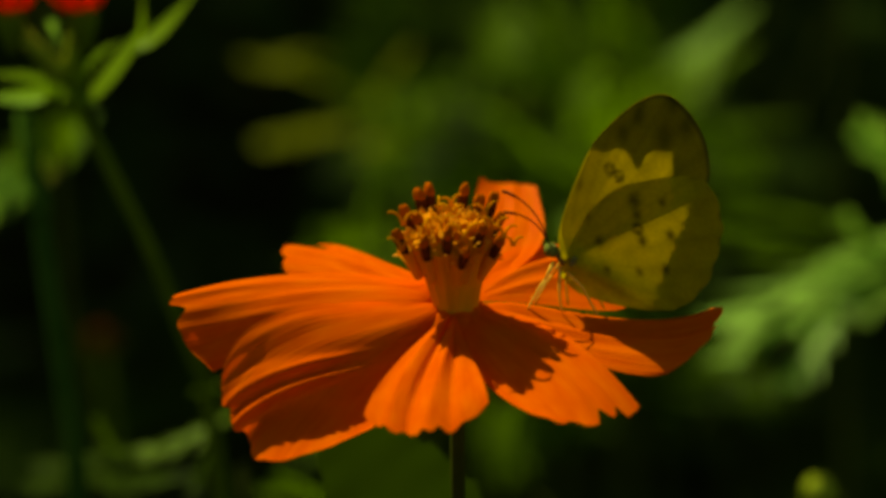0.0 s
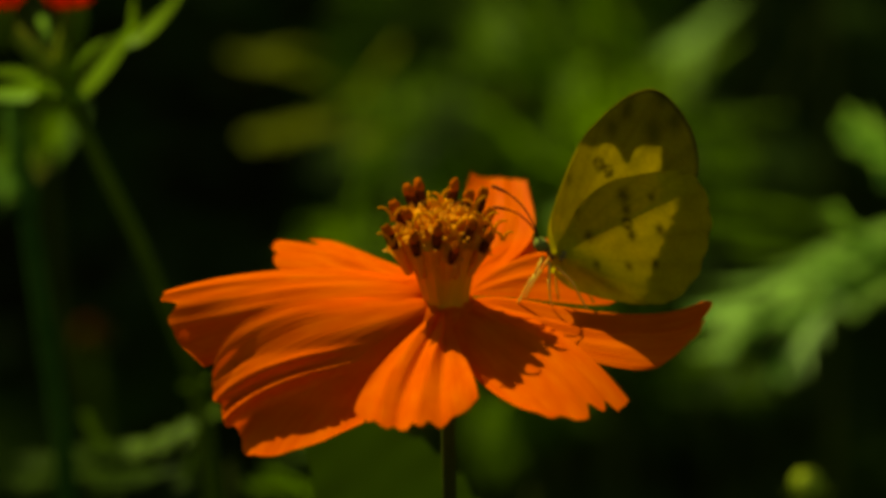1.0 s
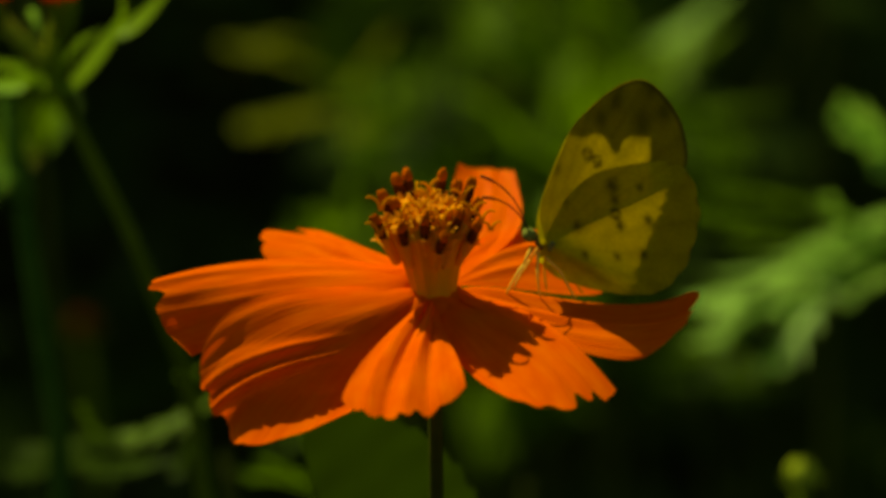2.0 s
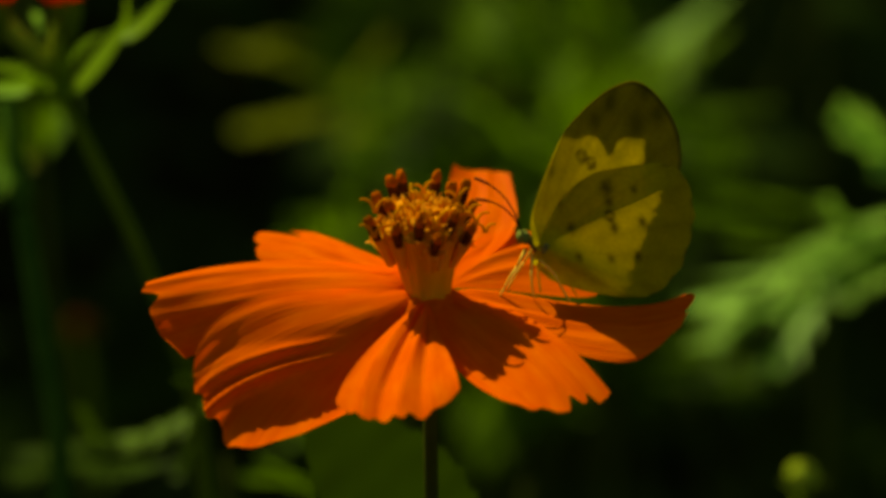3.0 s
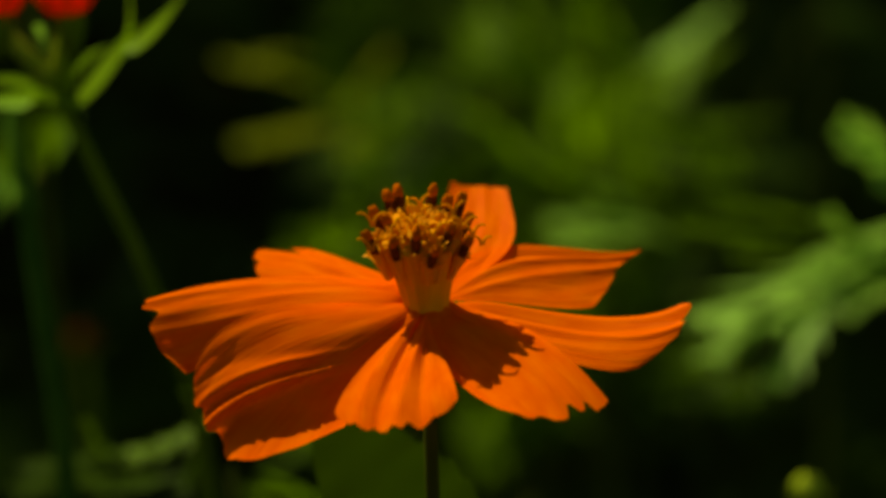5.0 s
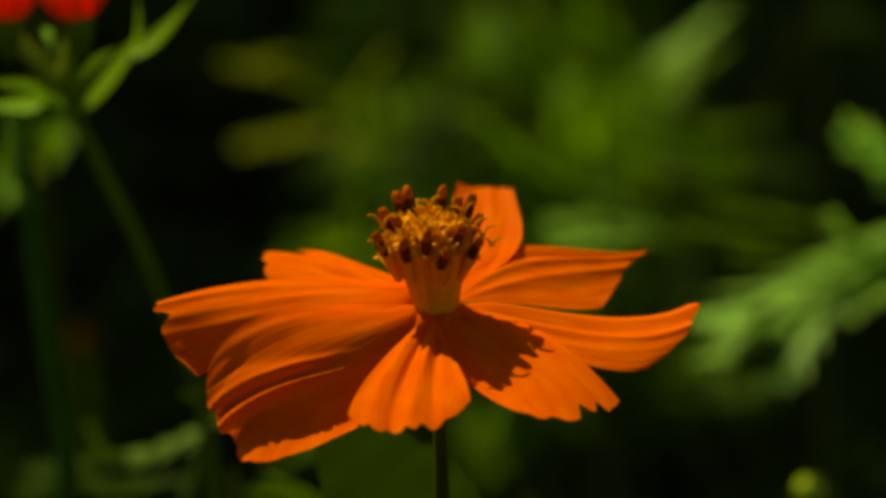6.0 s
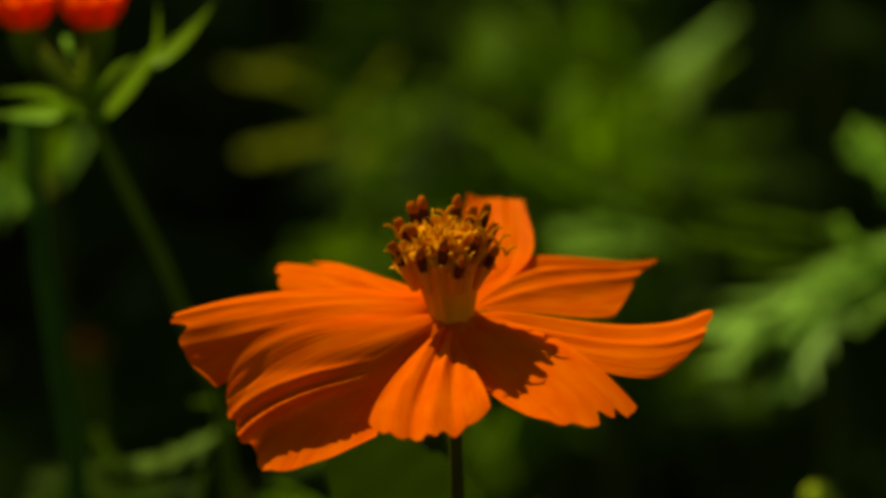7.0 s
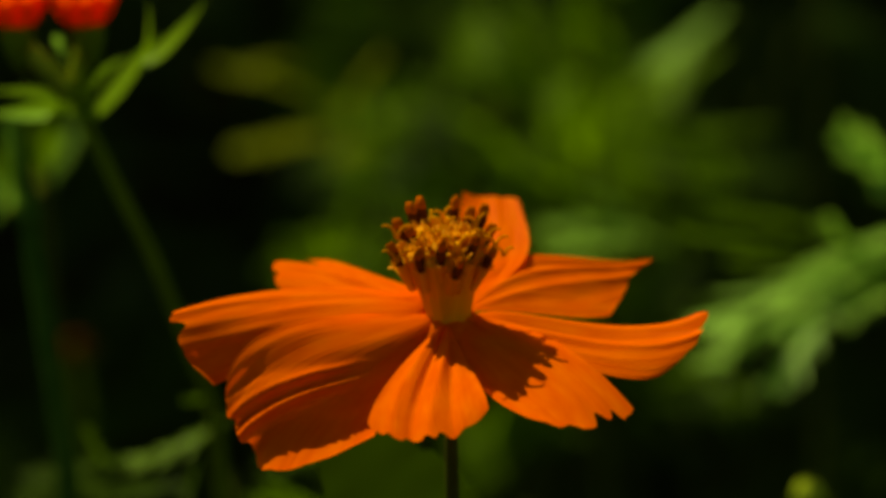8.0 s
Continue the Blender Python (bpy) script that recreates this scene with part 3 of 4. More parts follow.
def wing(parent, name, outline, fore, side):
    """A wing as a fan from its root: yellow scales with painted backlit patches, a dusky margin, dark marks and raised
    veins.
    """
    rim = smooth_outline(outline, 96)
    root = Vector((0.2, 0.3))
    rings = 56
    rows, inner, dusky, tint = [], [], [], []
    for i in range(rings + 1):
        u = (i / rings) ** 0.8
        row, under, band = [], [], []
        for j, q in enumerate(rim):
            p = root.lerp(q, u)
            if i == rings and not fore:
                p = root.lerp(q, 1 - 0.012 * (0.5 + 0.5 * math.sin(j * 1.05)))
            a = j / 96
            vein = abs(math.sin(math.pi * a * 11)) ** 8
            body = abs((p.x + 0.3) * AXIS.z - (p.y - 1.0) * AXIS.x)
            lift = 0.001 * (p - root).length * math.sin(math.pi * a) + 0.03 * vein + (0.04 if not fore else 0.0)
            lift += 1.0 * math.exp(-(body / 1.5) ** 2) * step((10.5 - p.x) / 2.5)
            row.append(Vector((p.x, side * (0.03 + lift), p.y)) * MM)
            under.append(Vector((p.x, side * (0.012 + lift), p.y)) * MM)
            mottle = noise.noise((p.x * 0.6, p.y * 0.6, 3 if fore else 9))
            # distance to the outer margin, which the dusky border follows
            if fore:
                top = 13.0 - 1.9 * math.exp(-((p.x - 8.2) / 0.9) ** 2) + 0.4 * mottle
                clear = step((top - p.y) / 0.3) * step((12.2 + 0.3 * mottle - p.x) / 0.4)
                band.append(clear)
                # inward fade of the bright patch: backlight through one wing, put into the tint
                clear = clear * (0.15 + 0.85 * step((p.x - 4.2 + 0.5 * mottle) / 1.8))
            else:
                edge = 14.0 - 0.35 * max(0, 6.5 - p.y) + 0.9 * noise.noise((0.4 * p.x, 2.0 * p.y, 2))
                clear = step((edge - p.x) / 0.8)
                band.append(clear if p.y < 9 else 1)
                # hindwing patch tinted brighter, as if light came through a single layer
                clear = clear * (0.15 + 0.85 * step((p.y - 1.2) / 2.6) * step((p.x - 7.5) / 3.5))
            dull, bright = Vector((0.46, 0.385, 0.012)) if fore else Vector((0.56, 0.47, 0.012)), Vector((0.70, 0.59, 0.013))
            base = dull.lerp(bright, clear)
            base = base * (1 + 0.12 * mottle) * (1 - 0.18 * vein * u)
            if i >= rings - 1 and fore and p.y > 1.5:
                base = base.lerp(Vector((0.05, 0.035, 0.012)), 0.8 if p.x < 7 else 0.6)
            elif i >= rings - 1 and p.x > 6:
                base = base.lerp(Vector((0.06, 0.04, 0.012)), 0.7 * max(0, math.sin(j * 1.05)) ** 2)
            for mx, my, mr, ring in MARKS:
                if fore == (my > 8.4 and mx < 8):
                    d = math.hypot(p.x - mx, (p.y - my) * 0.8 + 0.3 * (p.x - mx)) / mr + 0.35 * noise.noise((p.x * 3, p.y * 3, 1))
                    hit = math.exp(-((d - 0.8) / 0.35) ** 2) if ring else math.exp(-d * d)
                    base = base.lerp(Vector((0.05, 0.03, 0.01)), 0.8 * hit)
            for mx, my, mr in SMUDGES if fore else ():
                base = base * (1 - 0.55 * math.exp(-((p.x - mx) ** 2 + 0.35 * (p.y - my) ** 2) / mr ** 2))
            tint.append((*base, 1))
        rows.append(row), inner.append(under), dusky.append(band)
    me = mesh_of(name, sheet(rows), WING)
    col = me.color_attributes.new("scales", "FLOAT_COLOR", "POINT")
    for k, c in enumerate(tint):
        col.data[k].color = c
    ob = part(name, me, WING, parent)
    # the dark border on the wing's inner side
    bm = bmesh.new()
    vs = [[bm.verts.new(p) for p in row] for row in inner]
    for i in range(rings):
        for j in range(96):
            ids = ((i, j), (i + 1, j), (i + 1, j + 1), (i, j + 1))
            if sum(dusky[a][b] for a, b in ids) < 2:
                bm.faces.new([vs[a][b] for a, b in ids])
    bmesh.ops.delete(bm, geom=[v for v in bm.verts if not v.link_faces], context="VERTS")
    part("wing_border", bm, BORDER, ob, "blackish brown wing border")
    return ob


def butterfly():
    b = thing("butterfly", (0, 0, 0), "small yellow butterfly with dusky wing margins feeding on the orange flower", "butterfly")
    for side in (-1, 1):
        wing(b, "forewing", FOREWING, True, side)
        wing(b, "hindwing", HINDWING, False, side)
    o = Vector((-0.3, 0, 1.0))
    pts = [(o + AXIS * q) * MM for q in (-0.4, 0.4, 1.4, 2.6, 3.6)]
    part("thorax", tube(bmesh.new(), pts, [q * MM for q in (0.5, 0.95, 1.15, 1.0, 0.6)], 12), FUR, b)
    pts = [(o + AXIS * q + Vector((0, 0, -0.02 * (q - 3) ** 2))) * MM for q in (3.0, 3.8, 5.4, 7, 8.4, 9.2)]
    part("abdomen", tube(bmesh.new(), pts, [q * MM for q in (0.6, 0.85, 0.9, 0.75, 0.5, 0.15)], 12), FUR, b)
    h = o - AXIS * 1.1
    pts = [(h + AXIS * q) * MM for q in (-0.75, -0.4, 0, 0.5, 0.8)]
    head = part("head", tube(bmesh.new(), pts, [q * MM for q in (0.2, 0.6, 0.8, 0.7, 0.4)], 12), FUR, b)
    for s in (-1, 1):
        bm = bmesh.new()
        bmesh.ops.create_uvsphere(bm, u_segments=14, v_segments=10, radius=0.76 * MM)
        part("eye", bm, EYEBALL, head, "round green compound eye", Matrix.Translation((h + Vector((-0.15, s * 0.5, 0.1))) * MM))
        pts = [p * MM for p in arc(h + Vector((-0.2, s * 0.3, 0.5)), h + Vector((-2.3, s * 0.9, 4.0 + 0.5 * s)), h + Vector((-5.6, s * 1.6, 5.6 + 0.9 * s)), 12)]
        part("antenna", tube(bmesh.new(), pts, [(0.09 if i < 10 else 0.17) * MM for i in range(13)], 6), FEELER, b)
        for k, (a, c, d) in enumerate((((-0.6, 0.5, 0.3), (-1.6, 1.4, -1.6), (-3.6, 1.6, -5.2)), ((0.1, 0.5, -0.3), (0.0, 1.6, -2.0), (0.3, 1.8, -5.2)),
                                      ((0.9, 0.5, -0.9), (2.6, 1.5, -2.4), (4.4, 1.7, -5.6)))):
            f = [Vector((q[0] + 0.5 * s, q[1] * s, q[2])) for q in (a, c, d)]
            bm = tube(bmesh.new(), [q * MM for q in (f[0], f[1])], [0.22 * MM, 0.17 * MM], 6)
            tube(bm, [q * MM for q in arc(f[1], (f[1] + f[2]) / 2 + Vector((-0.1, 0, 0.1)), f[2], 5)], [0.17 * MM, 0.16 * MM, 0.14 * MM, 0.13 * MM, 0.12 * MM, 0.10 * MM], 6)
            part("leg", bm, LEG, b)
    return b


fly = butterfly()


# ---------------------------------------------------------------- the neighbouring plant with two flower heads
def flower_head(plant, at, r, lean, seed, label="red orange flower head"):
    rng = random.Random(seed)
    m = Matrix.Translation(at) @ Euler((radians(lean), 0, radians(20 * seed))).to_matrix().to_4x4()
    bm = tube(bmesh.new(), [Vector((0, 0, q)) * MM for q in (-6, -4, -1.5, 0.5)], [q * MM for q in (0.7, 1.5, 2.3, 2.2)], 12)
    cup = part("calyx", bm, STALK, plant, "green calyx", m)
    for k in range(9):
        a = 2 * math.pi * k / 9 + rng.uniform(-0.1, 0.1)
        bm = bmesh.new()
        lobe(bm, Vector((1.8 * math.cos(a), 1.8 * math.sin(a), 0)) * MM, (math.cos(a), math.sin(a), 2.2), r, r * 0.38, 0.2, 0.25, n=8)
        part("petal", bm, PETAL, cup, label)


def add_blade(bm, a, b, c, wide, normal):
    """Add a narrow curved lobe from a through b to c, folded along its midrib."""
    n = Vector(normal).normalized()
    pts = arc(a, b, c, 14)
    last = None
    for i, p in enumerate(pts):
        u = i / 14
        way = (pts[min(i + 1, 14)] - pts[max(i - 1, 0)]).normalized()
        side = n.cross(way).normalized()
        w = wide * (0.3 + 0.7 * math.sin(math.pi * min(1, 0.1 + u))) * (1 - u ** 5)
        row = [bm.verts.new(p - side * w + n * 0.3 * w), bm.verts.new(p), bm.verts.new(p + side * w + n * 0.3 * w)]
        if last:
            for k in (0, 1):
                bm.faces.new((last[k], last[k + 1], row[k + 1], row[k]))
        last = row


def blade(plant, a, b, c, wide, material, normal=(-0.4, -0.35, 1)):
    bm = bmesh.new()
    add_blade(bm, a, b, c, wide, normal)
    return part("leaf", bm, material, plant)


def frond(plant, foot, lobes, material, normal=(-0.35, -0.2, 1)):
    """One deeply cut leaf of several curved lobes (from, through, to, half width), each with small side lobes, in the world, for a plant that stands at foot."""
    o = Vector((*foot, 0))
    rng = random.Random(len(lobes) + int(1e4 * lobes[0][0][0]))
    bm = bmesh.new()
    for a, b, c, wide in lobes:
        a, b, c = Vector(a) - o, Vector(b) - o, Vector(c) - o
        add_blade(bm, a, b, c, 1.1 * wide, normal)
        pts, length = arc(a, b, c, 10), (c - a).length
        for k, size in ((3, 0.30), (5, 0.34), (7, 0.28), (8, 0.2)):
            way = (pts[k + 1] - pts[k - 1]).normalized()
            for s in (-1, 1):
                side = s * Vector(normal).normalized().cross(way)
                end = pts[k] + (way * rng.uniform(0.8, 1.1) + side * rng.uniform(0.5, 0.8)).normalized() * length * size * rng.uniform(0.8, 1.2)
                add_blade(bm, pts[k], (pts[k] + end) / 2 + way * 0.03 * length, end, 0.5 * wide, normal)
    return part("leaf", bm, material, plant)


def neighbour_plant():
    foot = Vector((-0.015, 0.135, -0.01))
    p = thing("cosmos_plant", foot, "green cosmos plant with two red orange flower heads and narrow leaves", "plant")

    def at(x, y, z):
        return Vector((x, y, z)) - foot
    node_a = at(-0.0516, 0.0981, 0.4892)
    pts = [at(-0.015, 0.135, -0.02), at(-0.022, 0.122, 0.28), at(-0.035, 0.1058, 0.4415), at(-0.0424, 0.0964, 0.4690), node_a, at(-0.0513, 0.0991, 0.4918)]
    part("stem", tube(bmesh.new(), pts, [0.0018, 0.0016, 0.0012, 0.0011, 0.0010, 0.0009], 10), STALK, p)
    top = at(-0.0514, 0.0991, 0.4918)
    for mid, end, seed in ((at(-0.0544, 0.0930, 0.4968), at(-0.0592, 0.0900, 0.5037), 1), (at(-0.0516, 0.0950, 0.4965), at(-0.0498, 0.0920, 0.5032), 2)):
        part("flower_stalk", tube(bmesh.new(), arc(top, mid, end, 8), [0.0012] * 9, 8), BUD, p)
        flower_head(p, end + Vector((0, 0, 0.0015)), 0.0088, -8, seed)
    blade(p, at(-0.0499, 0.0950, 0.4899), at(-0.0445, 0.0950, 0.4961), at(-0.0404, 0.0950, 0.5032), 0.0024, YOUNG_LEAF)
    blade(p, at(-0.0429, 0.0950, 0.4978), at(-0.0386, 0.0965, 0.5006), at(-0.0334, 0.0980, 0.5071), 0.0017, YOUNG_LEAF)
    blade(p, at(-0.0425, 0.0950, 0.4978), at(-0.0413, 0.0925, 0.5032), at(-0.0411, 0.0900, 0.5097), 0.0014, YOUNG_LEAF)
    blade(p, at(-0.0509, 0.0950, 0.4907), at(-0.0482, 0.0925, 0.4970), at(-0.0435, 0.0900, 0.5011), 0.0015, YOUNG_LEAF)
    blade(p, at(-0.0497, 0.0950, 0.4902), at(-0.0556, 0.0935, 0.4919), at(-0.0665, 0.0920, 0.4913), 0.0017, YOUNG_LEAF)
    blade(p, at(-0.0542, 0.0950, 0.4917), at(-0.0571, 0.0935, 0.4942), at(-0.0659, 0.0920, 0.4951), 0.0014, YOUNG_LEAF)
    blade(p, at(-0.0562, 0.0950, 0.4907), at(-0.0588, 0.0935, 0.4908), at(-0.0664, 0.0920, 0.4922), 0.0014, PALE_LEAF)
    blade(p, at(-0.0541, 0.1000, 0.4965), at(-0.0543, 0.0990, 0.4994), at(-0.0553, 0.0980, 0.5018), 0.0012, PALE_LEAF)
    blade(p, at(-0.0746, 0.3000, 0.4157), at(-0.0783, 0.2950, 0.4107), at(-0.0803, 0.2900, 0.4052), 0.0024, PALE_LEAF, (-0.3, -0.8, 0.6))
    blade(p, at(-0.0832, 0.3000, 0.4046), at(-0.0874, 0.2950, 0.4021), at(-0.0937, 0.2900, 0.4015), 0.0022, OLIVE_LEAF, (-0.3, -0.8, 0.6))
    blade(p, at(-0.0511, 0.0990, 0.4989), at(-0.0527, 0.0980, 0.4968), at(-0.0519, 0.0970, 0.4942), 0.0009, HALF_SHADED_LEAF)
    return p


neighbour = neighbour_plant()


# ---------------------------------------------------------------- plants behind
def leafy_plant(base, top, leaves, label="green cosmos plant with finely divided leaves"):
    """A plant with its stem from base to top; leaves: (root, tip, material, shape, normal, width)."""
    foot = Vector((*base, 0.0))
    p = thing("leafy_plant", foot, label, "plant", "cosmos plants behind the flower")
    a, c = Vector((0, 0, -0.02)), Vector(top) - foot
    mid = (a + c) / 2 + Vector((0.006, -0.004, 0))
    pts = arc(a, mid, c, 16)
    part("stem", tube(bmesh.new(), pts, [0.0024 - 0.0001 * i for i in range(17)], 8), SHADED_STEM, p)
    for root, tip, material, kind, normal, width in leaves:
        r, q = Vector(root) - foot, Vector(tip) - foot
        low = min(pts, key=lambda s: (s - r).length + 1.2 * max(0, s.z - r.z + 0.02))
        stalked_leaf(p, low, r, q, material, kind, normal, width)
    return p


UP = (0.1, -1, 0.55)
bright = leafy_plant((0.125, 0.24), (0.105, 0.225, 0.43), [])
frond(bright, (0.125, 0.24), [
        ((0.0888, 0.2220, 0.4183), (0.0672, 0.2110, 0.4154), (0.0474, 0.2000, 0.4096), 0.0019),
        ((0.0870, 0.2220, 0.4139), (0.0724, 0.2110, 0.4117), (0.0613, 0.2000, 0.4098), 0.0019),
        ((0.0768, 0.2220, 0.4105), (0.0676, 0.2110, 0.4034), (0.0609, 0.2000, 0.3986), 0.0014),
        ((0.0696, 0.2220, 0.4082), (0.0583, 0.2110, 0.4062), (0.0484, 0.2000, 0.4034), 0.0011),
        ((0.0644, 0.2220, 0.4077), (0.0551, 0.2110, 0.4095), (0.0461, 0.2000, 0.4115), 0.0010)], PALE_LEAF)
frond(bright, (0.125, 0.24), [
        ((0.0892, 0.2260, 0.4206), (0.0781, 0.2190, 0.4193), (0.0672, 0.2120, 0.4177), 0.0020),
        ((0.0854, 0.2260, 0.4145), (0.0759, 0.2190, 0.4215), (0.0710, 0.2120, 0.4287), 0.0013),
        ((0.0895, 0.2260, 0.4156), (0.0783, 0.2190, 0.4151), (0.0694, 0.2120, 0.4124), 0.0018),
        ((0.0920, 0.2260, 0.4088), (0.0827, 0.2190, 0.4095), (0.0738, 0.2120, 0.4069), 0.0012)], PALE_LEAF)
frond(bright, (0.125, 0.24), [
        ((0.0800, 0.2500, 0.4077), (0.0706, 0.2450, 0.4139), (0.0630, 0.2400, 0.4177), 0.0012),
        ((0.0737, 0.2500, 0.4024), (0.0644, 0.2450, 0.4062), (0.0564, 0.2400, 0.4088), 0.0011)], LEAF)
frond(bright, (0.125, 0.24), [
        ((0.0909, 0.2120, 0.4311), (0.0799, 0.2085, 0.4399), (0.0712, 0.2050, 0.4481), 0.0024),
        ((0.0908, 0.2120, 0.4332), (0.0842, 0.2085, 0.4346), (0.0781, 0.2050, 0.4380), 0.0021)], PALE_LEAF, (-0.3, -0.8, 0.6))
frond(bright, (0.125, 0.24), [
        ((0.0685, 0.2160, 0.4207), (0.0556, 0.2105, 0.4246), (0.0430, 0.2050, 0.4289), 0.0011),
        ((0.0652, 0.2160, 0.4257), (0.0574, 0.2105, 0.4300), (0.0499, 0.2050, 0.4332), 0.0010)], LEAF)
tall = leafy_plant((0.095, 0.40), (0.088, 0.385, 0.425), [])
frond(tall, (0.095, 0.40), [
        ((0.0762, 0.4800, 0.3815), (0.0676, 0.4700, 0.3776), (0.0580, 0.4600, 0.3729), 0.0014),
        ((0.0716, 0.4800, 0.3777), (0.0626, 0.4700, 0.3730), (0.0548, 0.4600, 0.3719), 0.0010)], PALE_LEAF)
frond(tall, (0.095, 0.40), [
        ((0.0670, 0.4800, 0.3708), (0.0635, 0.4700, 0.3657), (0.0608, 0.4600, 0.3608), 0.0021),
        ((0.0634, 0.4800, 0.3669), (0.0570, 0.4700, 0.3657), (0.0499, 0.4600, 0.3661), 0.0015),
        ((0.0657, 0.4800, 0.3646), (0.0593, 0.4700, 0.3618), (0.0529, 0.4600, 0.3608), 0.0016),
        ((0.0765, 0.4800, 0.3715), (0.0685, 0.4700, 0.3688), (0.0636, 0.4600, 0.3661), 0.0011)], YOUNG_LEAF)
frond(tall, (0.095, 0.40), [
        ((0.0537, 0.3500, 0.3676), (0.0394, 0.3450, 0.3740), (0.0230, 0.3400, 0.3749), 0.0023),
        ((0.0485, 0.3500, 0.3730), (0.0406, 0.3450, 0.3797), (0.0328, 0.3400, 0.3849), 0.0022),
        ((0.0461, 0.3500, 0.3676), (0.0357, 0.3450, 0.3696), (0.0262, 0.3400, 0.3689), 0.0020)], PALE_LEAF)
frond(tall, (0.095, 0.40), [
        ((0.0752, 0.3300, 0.4043), (0.0655, 0.3240, 0.4054), (0.0555, 0.3180, 0.4061), 0.0011),
        ((0.0706, 0.3300, 0.3962), (0.0598, 0.3240, 0.3975), (0.0484, 0.3180, 0.4019), 0.0013),
        ((0.0689, 0.3300, 0.3914), (0.0574, 0.3240, 0.3939), (0.0461, 0.3180, 0.3978), 0.0010),
        ((0.0815, 0.3300, 0.3813), (0.0686, 0.3240, 0.3849), (0.0571, 0.3180, 0.3895), 0.0011)], LEAF)
frond(tall, (0.095, 0.40), [
        ((0.0390, 0.3500, 0.3757), (0.0305, 0.3450, 0.3834), (0.0204, 0.3400, 0.3902), 0.0023),
        ((0.0370, 0.3500, 0.3845), (0.0305, 0.3450, 0.3877), (0.0240, 0.3400, 0.3948), 0.0014)], LEAF)
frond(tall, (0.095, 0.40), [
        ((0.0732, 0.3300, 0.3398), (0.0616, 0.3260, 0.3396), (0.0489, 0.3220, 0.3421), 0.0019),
        ((0.0668, 0.3300, 0.3453), (0.0603, 0.3260, 0.3416), (0.0565, 0.3220, 0.3366), 0.0013)], HALF_SHADED_LEAF)
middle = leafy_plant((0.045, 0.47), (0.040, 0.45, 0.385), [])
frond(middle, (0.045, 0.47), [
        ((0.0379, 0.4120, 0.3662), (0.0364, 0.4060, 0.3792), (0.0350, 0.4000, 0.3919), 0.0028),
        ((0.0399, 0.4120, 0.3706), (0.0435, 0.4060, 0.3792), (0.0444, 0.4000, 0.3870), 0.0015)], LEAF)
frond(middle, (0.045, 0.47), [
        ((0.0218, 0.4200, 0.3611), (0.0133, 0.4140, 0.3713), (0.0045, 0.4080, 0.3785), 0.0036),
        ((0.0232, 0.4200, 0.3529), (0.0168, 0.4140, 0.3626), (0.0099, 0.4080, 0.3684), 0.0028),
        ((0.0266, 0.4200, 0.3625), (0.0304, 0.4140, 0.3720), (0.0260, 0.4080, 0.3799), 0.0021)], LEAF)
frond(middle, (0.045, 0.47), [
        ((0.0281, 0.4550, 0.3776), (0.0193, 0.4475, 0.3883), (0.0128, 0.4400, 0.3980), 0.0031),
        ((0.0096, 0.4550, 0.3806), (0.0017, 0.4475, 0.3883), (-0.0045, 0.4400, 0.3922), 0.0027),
        ((0.0344, 0.4550, 0.3814), (0.0270, 0.4475, 0.3898), (0.0253, 0.4400, 0.3995), 0.0020)], HALF_SHADED_LEAF)
dim = leafy_plant((-0.02, 0.52), (-0.018, 0.50, 0.36), [])
frond(dim, (-0.02, 0.52), [
        ((-0.0270, 0.4580, 0.3645), (-0.0395, 0.4515, 0.3721), (-0.0532, 0.4450, 0.3773), 0.0040),
        ((-0.0227, 0.4580, 0.3607), (-0.0175, 0.4515, 0.3706), (-0.0109, 0.4450, 0.3810), 0.0031),
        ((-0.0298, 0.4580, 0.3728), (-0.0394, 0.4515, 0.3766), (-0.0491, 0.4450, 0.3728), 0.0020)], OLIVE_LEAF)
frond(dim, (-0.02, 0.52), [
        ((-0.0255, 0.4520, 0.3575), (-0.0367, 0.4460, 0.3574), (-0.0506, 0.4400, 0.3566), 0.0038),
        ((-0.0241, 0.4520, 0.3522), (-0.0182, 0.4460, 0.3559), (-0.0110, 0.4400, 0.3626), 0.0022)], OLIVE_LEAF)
slim = leafy_plant((-0.016, 0.315), (-0.020, 0.300, 0.388), [])
frond(slim, (-0.016, 0.315), [
        ((-0.0188, 0.3000, 0.3857), (-0.0177, 0.2960, 0.3942), (-0.0152, 0.2920, 0.4057), 0.0012),
        ((-0.0205, 0.3000, 0.3857), (-0.0221, 0.2960, 0.3905), (-0.0248, 0.2920, 0.3946), 0.0008),
        ((-0.0176, 0.3000, 0.3870), (-0.0145, 0.2960, 0.3924), (-0.0126, 0.2920, 0.3964), 0.0007)], LEAF)
low = leafy_plant((0.02, 0.22), (0.018, 0.21, 0.372), [])
frond(low, (0.02, 0.22), [
        ((0.0115, 0.1937, 0.3922), (0.0077, 0.1919, 0.3983), (0.0039, 0.1900, 0.4042), 0.003),
        ((0.0110, 0.1936, 0.3918), (0.0124, 0.1914, 0.3972), (0.0133, 0.1891, 0.4021), 0.0022)], LEAF)
frond(low, (0.02, 0.22), [
        ((-0.0112, 0.1500, 0.3957), (-0.0184, 0.1450, 0.4039), (-0.0277, 0.1400, 0.4115), 0.0016),
        ((-0.0149, 0.1500, 0.3978), (-0.0221, 0.1450, 0.4045), (-0.0292, 0.1400, 0.4074), 0.0013)], LEAF)
far = leafy_plant((0.03, 0.60), (0.026, 0.58, 0.33), [])
